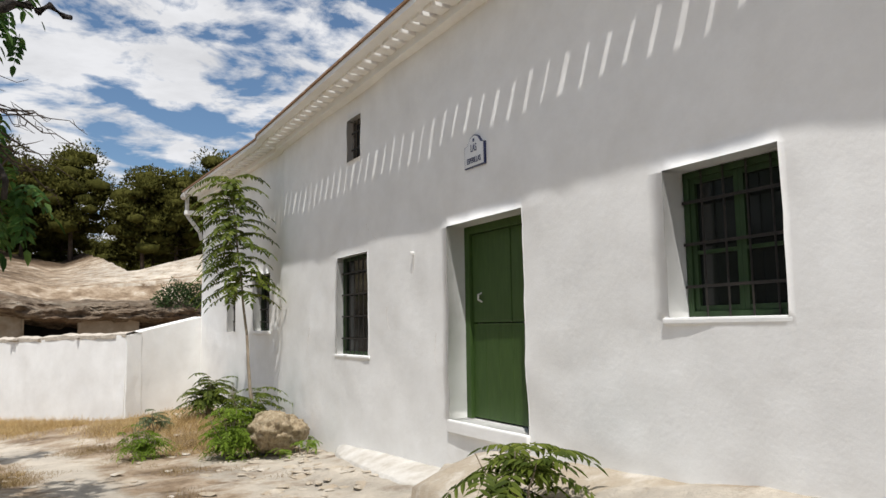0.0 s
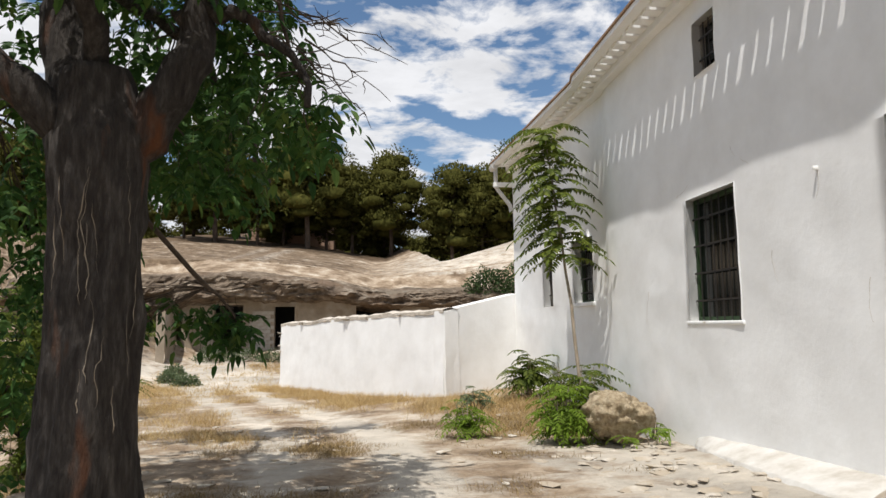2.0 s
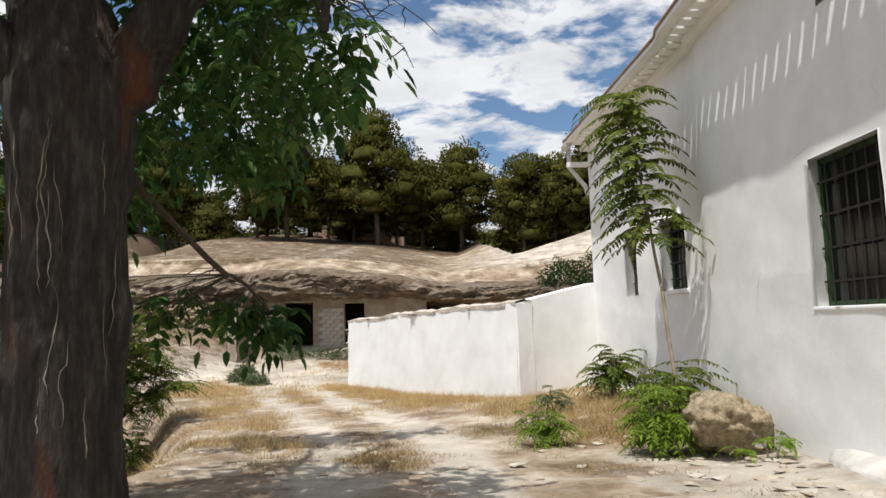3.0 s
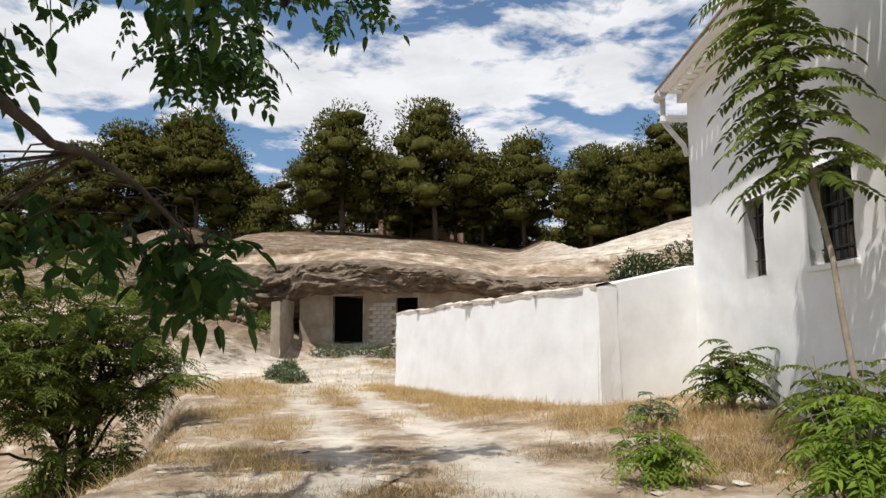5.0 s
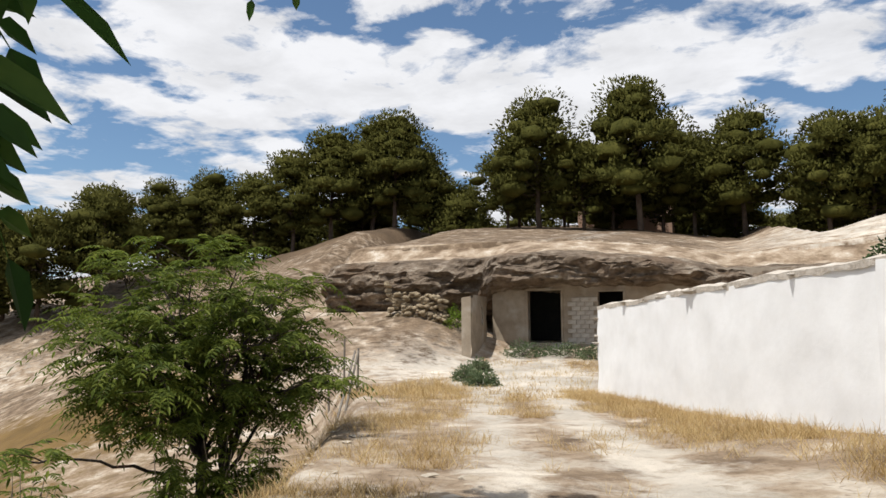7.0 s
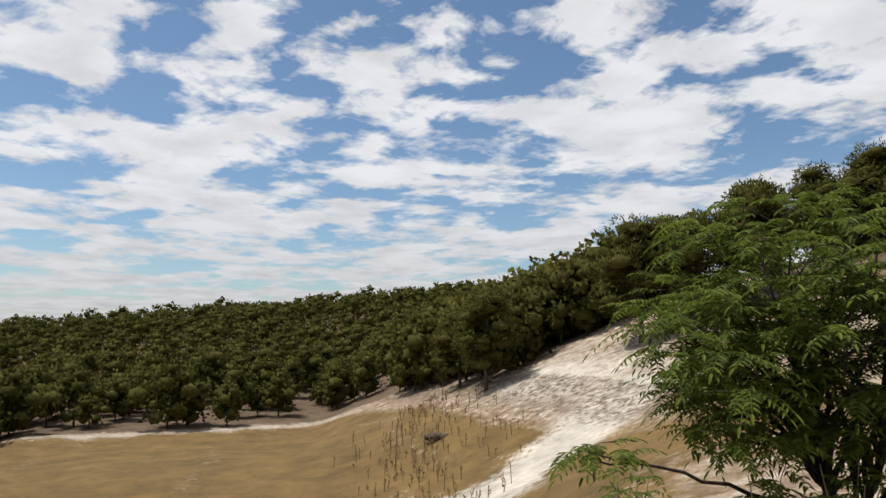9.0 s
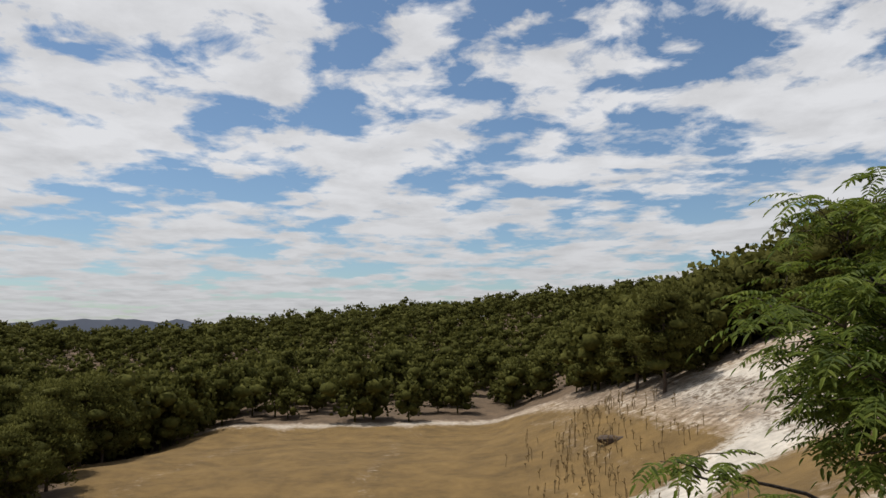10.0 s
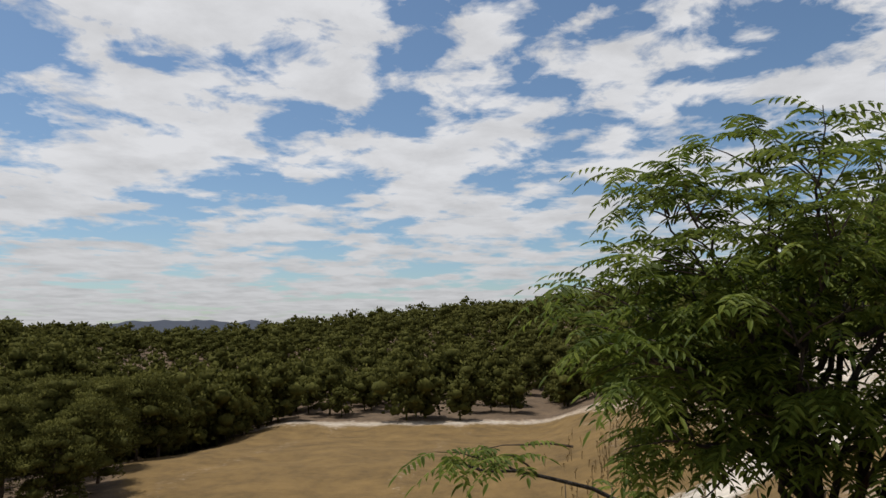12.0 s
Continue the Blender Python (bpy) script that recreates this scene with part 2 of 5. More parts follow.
# ---- small builders ----
def mesh_of(name, verts, faces, mat, smooth=False):
    me = bpy.data.meshes.new(name)
    me.from_pydata([tuple(v) for v in verts], [], faces)
    me.materials.append(mat)
    if smooth:
        me.polygons.foreach_set("use_smooth", [True] * len(me.polygons))
    me.update()
    return me


def raw(name, verts, faces, mat, parent=None, label="", smooth=False):
    """Verts and faces as ONE mesh object, under a thing where one is given."""
    ob = new(name, mesh_of(name, verts, faces, mat, smooth))
    if parent:
        ob.parent = parent
    return tagged(ob, label)


def part(name, bm, mat, parent=None, label="", smooth=False):
    me = bpy.data.meshes.new(name)
    bm.to_mesh(me)
    bm.free()
    me.materials.append(mat)
    if smooth:
        me.polygons.foreach_set("use_smooth", [True] * len(me.polygons))
    ob = new(name, me)
    if parent:
        ob.parent = parent
    return tagged(ob, label)


def box(bm, x0, x1, y0, y1, z0, z1, bevel=0.0):
    r = bmesh.ops.create_cube(bm, size=1)
    m = Matrix.Translation(((x0 + x1) / 2, (y0 + y1) / 2, (z0 + z1) / 2)) @ Matrix.Diagonal((x1 - x0, y1 - y0, z1 - z0, 1))
    bmesh.ops.transform(bm, matrix=m, verts=r["verts"])
    if bevel:
        edges = list({e for v in r["verts"] for e in v.link_edges})
        bmesh.ops.bevel(bm, geom=edges, offset=bevel, segments=2, affect="EDGES", profile=0.6)
    return bm


def boxes(*dims, bevel=0.0):
    bm = bmesh.new()
    for d in dims:
        box(bm, *d, bevel=bevel)
    return bm


def tube(points, radii, sides=8, seed=0, rough=0.0):
    """Verts and faces of a tapered tube along points."""
    rng = random.Random(seed)
    verts, faces = [], []
    pts = [Vector(p) for p in points]
    for i, p in enumerate(pts):
        d = (pts[min(i + 1, len(pts) - 1)] - pts[max(i - 1, 0)]).normalized()
        a = d.cross(Vector((0.3, 0.9, 0.1)) if abs(d.x) > 0.8 else Vector((1, 0.1, 0.05))).normalized()
        b = d.cross(a)
        for k in range(sides):
            w = 2 * math.pi * k / sides
            r = radii[i] * (1 + rng.uniform(-rough, rough))
            verts.append(p + (a * math.cos(w) + b * math.sin(w)) * r)
    for i in range(len(pts) - 1):
        for k in range(sides):
            q = (k + 1) % sides
            faces.append((i * sides + k, i * sides + q, (i + 1) * sides + q, (i + 1) * sides + k))
    faces.append(tuple(range(sides))[::-1])
    n = (len(pts) - 1) * sides
    faces.append(tuple(n + k for k in range(sides)))
    return verts, faces


def join(*lists):
    verts, faces = [], []
    for v, f in lists:
        o = len(verts)
        verts += v
        faces += [tuple(i + o for i in q) for q in f]
    return verts, faces


def arc(p0, p1, sag, n, wander=0.0, seed=0):
    """n + 1 points from p0 to p1, bowed by the vector sag."""
    rng = random.Random(seed)
    p0, p1, sag = Vector(p0), Vector(p1), Vector(sag)
    out = []
    for i in range(n + 1):
        t = i / n
        w = Vector([rng.uniform(-1, 1) for _ in range(3)]) * wander * (0 if i in (0, n) else 1)
        out.append(p0.lerp(p1, t) + sag * 4 * t * (1 - t) + w)
    return out


def soft_normals(me, normals):
    """Shade foliage as rounded clumps."""
    me.polygons.foreach_set("use_smooth", [True] * len(me.polygons))
    me.normals_split_custom_set_from_vertices(normals)


def smooth_step(a, b, v):
    t = np.clip((v - a) / (b - a), 0, 1)
    return t * t * (3 - 2 * t)


# ---- the lie of the land ----
def edge_x(y):
    """Where the terrace by the house breaks off."""
    return np.interp(y, [-30, 0, 7, 10, 14, 17, 20, 24, 30, 36], [-8.5, -7.8, -7.6, -8.2, -10.0, -11.2, -12.9, -15.6, -22, -27])


def terrace(x, y):
    z = np.interp(y, [-60, -8, 0, 4, 8, 12, 24, 30, 34, 36], [0.58, 0.0, -0.28, -0.50, -0.68, -0.88, -1.14, -1.0, -0.65, -0.05])
    z = z + 0.10 * smooth_step(7, 13, y) * np.clip(x + 5, 0, 5)
    z = z + 0.50 * smooth_step(-2.4, -0.2, x) * smooth_step(1.5, -3, y)
    z = z + 0.12 * smooth_step(-1.6, 0, x) * smooth_step(8, 4, y)
    z = z + 1.5 * smooth_step(25, 36, y) * smooth_step(13.2, 18, -x)
    return z


def plateau(x, y):
    top = np.interp(x, [-30, -14, -11, -6.5, -4, 0, 10], [4.4, 4.5, 4.5, 4.0, 3.55, 3.6, 3.7])
    slope = np.interp(x, [-60, -31, -9, -2.6, 1.5, 5, 9.5, 20], [0.19, 0.205, 0.15, 0.14, 0.21, 0.30, 0.43, 0.46])
    run = np.maximum(y - 36, -4)
    run = np.where(run > 27, 27 + 0.75 * (run - 27), run)
    run = np.minimum(run, np.interp(x, [-3, 1], [60, 10]))
    return top + slope * run


def valley(x, y):
    d = -x
    z = -1.35 - 9.6 * smooth_step(4, 50, d) - 2.0 * smooth_step(60, 100, d)
    foot = np.interp(d, [20, 40, 75, 100, 200], [15, 16, 17, 20, 40])
    s = 1.5
    rise = s * np.logaddexp(0, (y - foot) / s)
    z = z + 0.40 * np.minimum(rise, 45) * smooth_step(13, 26, d)
    z = z - 0.20 * np.maximum(-16 - y, 0) * smooth_step(50, 95, d) * smooth_step(120, 60, -y)
    hill = 2 + 0.09 * y + 16 * np.exp(-((x + 190) / 70) ** 2 - ((y + 150) / 28) ** 2)
    z = z + (np.clip(hill, -20, 24) + 0.5 - z) * smooth_step(125, 300, d)
    z = z + 22 * np.exp(-((x + 126) / 34) ** 2 - ((y + 84) / 24) ** 2)
    return z - 60 * smooth_step(330, 900, d)


def field_south(x):
    """Where the lower field gives way to the southern pines."""
    return np.interp(x, [-118, -100, -75, -66, -56, -46], [-19, -19, -21, -17, -12, -6])


def land(x, y):
    x, y = np.asarray(x, float), np.asarray(y, float)
    near = terrace(x, y)
    step = smooth_step(39.4, 40.2, y) * smooth_step(-27, -24, x)
    near = near + (plateau(x, y) - near) * step
    far = np.minimum(valley(x, y), plateau(x, y))
    ex = edge_x(y)
    w = smooth_step(0.0, 1.1, ex - x) * smooth_step(44, 38, y) + smooth_step(-25, -32, x) * smooth_step(38, 44, y)
    z = near + (far - near) * np.clip(w, 0, 1)
    back = smooth_step(-60, -200, y)
    return z * (1 - back) + back * (-4) - 30 * smooth_step(500, 1500, np.hypot(x, y))


def land_at(x, y):
    return float(land(x, y))


def hum(x, y, s, seed=0.0):
    return noise.fractal(Vector((x * s + seed, y * s - seed, seed)), 0.9, 2.0, 4)


def axis(near0, near1, step, reach, grow):
    a = list(np.arange(near0, near1, step))
    d, p = step, near1
    while p < reach:
        a.append(p)
        d *= grow
        p += d
    a.append(reach)
    d, p = step, near0
    left = []
    while p > -reach:
        d *= grow
        p -= d
        left.append(max(p, -reach))
    return np.array(left[::-1] + a)


gx = axis(-10.0, 1.0, 0.15, 4500, 1.05)
gy = axis(-4.0, 18.0, 0.15, 4500, 1.05)
GX, GY = np.meshgrid(gx, gy)
GZ = land(GX, GY)
near_w = np.exp(-np.maximum(np.hypot(GX + 4, GY - 8) - 12, 0) / 18)
lumps = np.array([hum(a, b, 0.9) * 0.035 + hum(a, b, 3.1, 5) * 0.022 for a, b in zip(GX.ravel(), GY.ravel())]).reshape(GX.shape)
rills = np.array([hum(a, b, 0.12, 9) for a, b in zip(GX.ravel(), GY.ravel())]).reshape(GX.shape)
GZ = GZ + lumps * near_w + rills * 0.35 * smooth_step(20, 60, np.hypot(GX + 4, GY - 8))


def chalk_of(x, y):
    """How bare and chalky the soil is."""
    wheel = np.interp(y, [-10, 0, 4, 8, 12, 18, 26, 33], [-4.6, -4.2, -3.6, -4.0, -5.0, -7.2, -9.6, -11.0])
    near_path = np.exp(-((x - wheel) / 0.55) ** 2) + 0.8 * np.exp(-((x - wheel + 1.7) / 0.5) ** 2)
    c = 0.30 * np.clip(near_path, 0, 1) + 0.15
    c = c + 0.3 * smooth_step(-3.0, -1.0, x) * smooth_step(8, 5, y) * smooth_step(0.5, -0.5, x)
    c = c + 0.4 * np.exp(-(((x + 10) / 2.6) ** 2 + ((y - 27) / 4) ** 2))
    c = c + 0.06 * np.exp(-((x - edge_x(y) - 0.2) / 0.7) ** 2) * smooth_step(30, 22, y)
    c = c + 0.28 * np.exp(-(((x + 15) / 3) ** 2 + ((y - 30) / 4) ** 2))
    c = c + 0.2 * smooth_step(-6, 2, x) * smooth_step(37, 42, y) * smooth_step(62, 50, y)
    d = -x
    bank = 40 + (y - 18.7) * 0.54
    c = c + 0.8 * np.exp(-((d - bank) / np.clip(4.6 - 0.14 * (y - 18.7), 2.2, 5.0)) ** 2) * smooth_step(8, 12, y) * smooth_step(37, 33, y)
    c = c + 0.10 * smooth_step(29, 34, y) * smooth_step(46, 42, y) * smooth_step(40, 50, d) * smooth_step(76, 68, d)
    c = c + 0.30 * np.exp(-(((d - 62) / 9) ** 2 + ((y - 33.5) / 3.5) ** 2))
    c = c + 0.35 * np.exp(-(((d - 138) / 8) ** 2 + ((y + 58) / 8) ** 2))
    c = c + 0.3 * np.exp(-((d - 106) / 2.2) ** 2) * smooth_step(-22, -12, y) * smooth_step(30, 20, y)
    return c


def gold_of(x, y):
    d = -x
    bank = np.exp(-((d - 40 - (y - 18.7) * 0.54) / np.clip(4.6 - 0.14 * (y - 18.7), 2.2, 5.0)) ** 2) * smooth_step(8, 12, y) * smooth_step(37, 33, y)
    streak = 0.12 * np.sin(y * 1.1 + 0.06 * d + 2 * np.sin(d * 0.13)) + 0.08 * np.sin(y * 0.37 - d * 0.05)
    g = (1 - bank) * (0.62 + streak) * smooth_step(14, 30, d) * smooth_step(110, 104, d) * smooth_step(34, 22, y)
    g = g + 0.22 * smooth_step(0.1, 1.2, edge_x(y) - x) * smooth_step(24, 14, d)
    return g + 0.10 * smooth_step(8, 12, y) * smooth_step(22, 16, y) * smooth_step(-12, -9, x)


def litter_of(x, y):
    hill = 0.34 * smooth_step(37, 41, y) * smooth_step(1, -7, x) * smooth_step(-75, -45, x)
    return hill + 0.35 * smooth_step(56, 62, y) * smooth_step(-70, -40, x) + 0.5 * smooth_step(107, 112, -x) + 0.5 * smooth_step(0, -4, y - field_south(x)) * smooth_step(40, 50, -x) + 0.4 * smooth_step(60, 80, -x) * smooth_step(44, 50, y) + 0.3 * smooth_step(26, 31, y) * smooth_step(36.5, 35, y) * smooth_step(-13.5, -16, x)


nx, ny = len(gx), len(gy)
g_faces = [(j * nx + i, j * nx + i + 1, (j + 1) * nx + i + 1, (j + 1) * nx + i) for j in range(ny - 1) for i in range(nx - 1)]
ground = raw("ground", np.stack([GX.ravel(), GY.ravel(), GZ.ravel()], 1).tolist(), g_faces, M_SOIL, smooth=True)
tagged(ground, "pale chalky soil with worn tracks and dry litter", "ground", kind="structure")
for a_name, fn in (("chalk", chalk_of), ("gold", gold_of), ("litter", litter_of)):
    at = ground.data.attributes.new(a_name, "FLOAT", "POINT")
    at.data.foreach_set("value", fn(GX, GY).ravel().astype(np.float32))


# ---- the white house ----
def face_x(y):
    """The front of the house: two stretches that meet in a slight bend."""
    return float(np.interp(y, [-30, 8.45, 8.75, 15.3], [0.0, 0.0, 0.07, -0.27]))


OPENINGS = [  # y0, y1, z0, z1, recess
    (-2.98, -1.93, 1.61, 2.82, 0.22),
    (0.02, 1.60, 0.46, 2.82, 0.25),
    (4.05, 5.33, 1.14, 2.76, 0.11),
    (4.36, 4.93, 4.34, 5.05, 0.12),
    (9.48, 10.60, 1.54, 2.82, 0.16),
    (11.90, 12.66, 1.53, 2.77, 0.14),
]


def panel(y0, y1, z0, z1, holes, thick, fx, step, uneven):
    """A wall of plaster in the y-z plane with holes through it and an uneven front."""
    ys = sorted({*np.round(np.arange(y0, y1, step), 3), y1, *[h[0] for h in holes], *[h[1] for h in holes]})
    zs = sorted({*np.round(np.arange(z0, z1, step), 3), z1, *[h[2] for h in holes], *[h[3] for h in holes]})
    ys = [ys[0]] + [b for a, b in zip(ys, ys[1:]) if b - a > 0.012 or any(abs(b - h[i]) < 1e-6 for h in holes for i in (0, 1)) or b == y1]
    zs = [zs[0]] + [b for a, b in zip(zs, zs[1:]) if b - a > 0.012 or any(abs(b - h[i]) < 1e-6 for h in holes for i in (2, 3)) or b == z1]
    verts, faces, seen = [], [], {}

    def v(y, z, deep):
        key = (round(y, 4), round(z, 4), deep)
        if key not in seen:
            dx = 0.0 if deep else hum(y, z, 0.55, 2) * uneven + hum(y, z, 2.4, 8) * uneven * 0.35
            seen[key] = len(verts)
            ey = hum(y * 3, z * 3, 1.0, 3) * 0.012 if not deep and any(abs(y - h[0]) < 1e-3 or abs(y - h[1]) < 1e-3 for h in holes) else 0
            verts.append((fx(y) + dx + (thick if deep else 0), y + ey, z))
        return seen[key]

    for a, b in zip(ys, ys[1:]):
        for c, d in zip(zs, zs[1:]):
            my, mz = (a + b) / 2, (c + d) / 2
            if any(h[0] < my < h[1] and h[2] < mz < h[3] for h in holes):
                continue
            faces.append((v(a, c, 0), v(a, d, 0), v(b, d, 0), v(b, c, 0)))
    for h in holes:  # reveals
        for c, d in zip(zs, zs[1:]):
            if h[2] <= c and d <= h[3]:
                faces.append((v(h[0], c, 0), v(h[0], c, 1), v(h[0], d, 1), v(h[0], d, 0)))
                faces.append((v(h[1], d, 0), v(h[1], d, 1), v(h[1], c, 1), v(h[1], c, 0)))
        for a, b in zip(ys, ys[1:]):
            if h[0] <= a and b <= h[1]:
                faces.append((v(a, h[2], 0), v(b, h[2], 0), v(b, h[2], 1), v(a, h[2], 1)))
                faces.append((v(a, h[3], 1), v(b, h[3], 1), v(b, h[3], 0), v(a, h[3], 0)))
    return verts, faces


wv, wf = panel(-16.0, 15.3, -1.2, 5.45, OPENINGS, 0.5, face_x, 0.16, 0.028)
wall_front = raw("wall_front", wv, wf, M_LIME, smooth=True)
tagged(wall_front, "uneven whitewashed farmhouse wall with deep openings", "wall", kind="structure")
me = wall_front.data
side = raw("wall_side", *join(([Vector(p) for p in ((-0.27, 15.3, -1.2), (6.5, 15.3, -1.2), (6.5, 15.3, 5.45), (3.2, 15.3, 7.0), (-0.27, 15.3, 5.45))], [(0, 1, 2, 3, 4)]),
                              ([Vector(p) for p in ((0, -16, -1.2), (6.5, -16, -1.2), (6.5, -16, 5.45), (3.2, -16, 7.0), (0, -16, 5.45))], [(4, 3, 2, 1, 0)]),
                              ([Vector(p) for p in ((6.5, -16, -1.2), (6.5, 15.3, -1.2), (6.5, 15.3, 5.45), (6.5, -16, 5.45))], [(0, 1, 2, 3)]),
                              ([Vector(p) for p in ((0.9, -15.8, -1.2), (0.9, 15.2, -1.2), (0.9, 15.2, 5.4), (0.9, -15.8, 5.4))], [(0, 1, 2, 3)])), M_LIME)
tagged(side, "whitewashed gable and rear walls of the farmhouse", "wall", kind="structure")

# eaves: outer gutter board, short corbels with open slots between them, a white cornice against the wall
EAVE_Z = 5.52
roof = tagged(new("roof"), "low pitched clay tile roof above white eaves", "roof", kind="structure")
rb = bmesh.new()
for a, b in ((-16.2, 8.6), (8.6, 15.55)):
    xa, xb = face_x(a), face_x(b)
    vs = [rb.verts.new(p) for p in ((xa - 0.30, a, EAVE_Z + 0.055), (xb - 0.30, b, EAVE_Z + 0.055), (3.2, b, 7.1), (3.2, a, 7.1),
                                     (xa - 0.30, a, EAVE_Z + 0.14), (xb - 0.30, b, EAVE_Z + 0.14), (3.2, b, 7.2), (3.2, a, 7.2), (6.9, a, 5.4), (6.9, b, 5.4))]
    for q in ((0, 3, 2, 1), (4, 5, 6, 7), (0, 1, 5, 4), (1, 2, 6, 5), (3, 0, 4, 7), (7, 6, 9, 8)):
        rb.faces.new([vs[i] for i in q])
part("roof_deck", rb, M_TILE, roof)


def eave_run(name, x0, x1, z0, z1, mat, label):
    vs, fs = [], []
    stations = [-16.2, 8.45, 8.75, 15.5]
    for y in stations:
        f = face_x(y)
        vs += [(f + x0, y, z0), (f + x1, y, z0), (f + x1, y, z1), (f + x0, y, z1)]
    for i in range(3):
        for k in range(4):
            q = (k + 1) % 4
            fs.append((i * 4 + k, i * 4 + q, i * 4 + 4 + q, i * 4 + 4 + k))
    fs += [(3, 2, 1, 0), (12, 13, 14, 15)]
    return raw(name, vs, fs, mat, roof, label)


eave_run("gutter_board", -0.57, -0.375, EAVE_Z - 0.01, EAVE_Z + 0.07, M_LIME, "white painted eave board")
eave_run("cornice", -0.15, 0.03, EAVE_Z - 0.16, EAVE_Z + 0.05, M_LIME, "white plaster cornice")
eave_run("tile_edge", -0.60, -0.42, EAVE_Z + 0.075, EAVE_Z + 0.11, M_TILE, "dark clay tile edge")
cb = boxes((-0.14, 0.14, -0.09, 0.09, -0.06, 0.045), bevel=0.012)
cme = bpy.data.meshes.new("corbel")
cb.to_mesh(cme)
cb.free()
cme.materials.append(M_LIME)
rng = random.Random(4)
y = -8.0
while y < 15.3:
    c = new("corbel", cme)
    c.parent = roof
    c.matrix_basis = pose(face_x(y) - 0.27, y + rng.uniform(-0.015, 0.015), EAVE_Z + 0.005, 0, 0, rng.uniform(-3, 3)) @ Matrix.Diagonal((1, 1.15, 1, 1))
    y += 0.30


def ring(y0, y1, z0, z1, x0, x1, w):
    """A rectangular frame as four bars."""
    return boxes((x0, x1, y0, y0 + w, z0, z1), (x0, x1, y1 - w, y1, z0, z1), (x0, x1, y0 + w, y1 - w, z0, z0 + w), (x0, x1, y0 + w, y1 - w, z1 - w, z1), bevel=0.006)


def barred_window(name, hole, bars, rails, label, green=True, casement=False):
    y0, y1, z0, z1, d = hole
    f = face_x((y0 + y1) / 2)
    w = tagged(new(name), label, "window", kind="structure")
    x = f + d
    part("window_frame", ring(y0 + 0.005, y1 - 0.005, z0 + 0.005, z1 - 0.005, x, x + 0.07, 0.055 if green else 0.035), M_GREEN_DARK if green else M_POST, w)
    part("pane", boxes((x + 0.055, x + 0.062, y0 + 0.05, y1 - 0.05, z0 + 0.05, z1 - 0.05)), M_GLASS, w, "dark dusty glass")
    if casement:
        m = (y0 + y1) / 2
        for a, b in ((y0 + 0.06, m), (m, y1 - 0.06)):
            cs = part("casement", ring(a, b, z0 + 0.06, z1 - 0.06, x + 0.02, x + 0.055, 0.045), M_GREEN_DARK, w)
            part("glazing_bar", boxes((x + 0.025, x + 0.05, a + 0.045, b - 0.045, z0 + 0.52, z0 + 0.55)), M_GREEN_DARK, cs)
    for i in range(bars):
        yb = y0 + (y1 - y0) * (i + 1) / (bars + 1)
        vs, fs = tube([(x - 0.02, yb, z0 + 0.01), (x - 0.02, yb, z1 - 0.01)], [0.009, 0.009], 6)
        raw("bar", vs, fs, M_IRON, w)
    for i in range(rails):
        zb = z0 + (z1 - z0) * (i + 0.75) / (rails + 0.5)
        part("rail", boxes((x - 0.026, x - 0.014, y0 + 0.01, y1 - 0.01, zb - 0.012, zb + 0.012)), M_IRON, w)
    return w


barred_window("window_1", OPENINGS[0], 4, 3, "green wooden casement window behind thin dark iron bars", casement=True)
barred_window("window_2", OPENINGS[2], 6, 4, "tall green framed window with dark iron grille")
barred_window("window_3", OPENINGS[3], 3, 2, "small attic window with dark iron bars", green=False)
barred_window("window_4", OPENINGS[4], 5, 4, "green framed window with an iron grille beside a sapling")
barred_window("window_5", OPENINGS[5], 5, 3, "narrow dark window with iron bars in white wall", green=False)


def sill(y0, y1, z, out, drop):
    f = face_x((y0 + y1) / 2)
    s = part("window_sill", boxes((f - out, f + 0.29, y0, y1, z - drop, z), bevel=0.018), M_LIME)
    return tagged(s, "thick whitewashed plaster window sill", "sill", kind="structure")


sill(-3.02, -1.86, 1.622, 0.018, 0.06)
sill(3.98, 5.42, 1.148, 0.016, 0.05)
sill(9.40, 10.72, 1.548, 0.03, 0.08)

# the door: a green frame and a boarded leaf with an upper hatch
door = tagged(new("door_1"), "closed green boarded farmhouse door with upper hatch", "door", kind="structure")
y0, y1, z0, z1, d = OPENINGS[1]
part("door_frame", boxes((d, d + 0.12, y0, y0 + 0.07, z0, z1), (d, d + 0.12, y1 - 0.11, y1, z0, z1), (d, d + 0.12, y0 + 0.07, y1 - 0.11, z1 - 0.10, z1), bevel=0.01), M_GREEN, door)
mid = z0 + (z1 - z0) * 0.49
boards = [y0 + 0.075 + i * (y1 - y0 - 0.19) / 5 for i in range(6)]
for i in range(5):
    part("board", boxes((d + 0.045, d + 0.08, boards[i] + 0.002, boards[i + 1] - 0.002, z0 + 0.02, mid - 0.006), bevel=0.004), M_GREEN, door)
hatch = part("hatch", boxes((d + 0.04, d + 0.08, boards[2] + 0.01, boards[5] - 0.01, mid + 0.006, z1 - 0.11), bevel=0.006), M_GREEN, door, "upper hatch leaf")
part("board", boxes((d + 0.045, d + 0.08, boards[0] + 0.002, boards[2] - 0.002, mid + 0.006, z1 - 0.11), bevel=0.004), M_GREEN, door)
vs, fs = tube([(d + 0.04, y1 - 0.32, 1.98), (d - 0.005, y1 - 0.32, 1.96), (d - 0.01, y1 - 0.32, 1.90), (d + 0.04, y1 - 0.33, 1.87)], [0.012] * 4, 6)
raw("door_knocker", vs, fs, M_ZINC, hatch, "pale metal knocker")
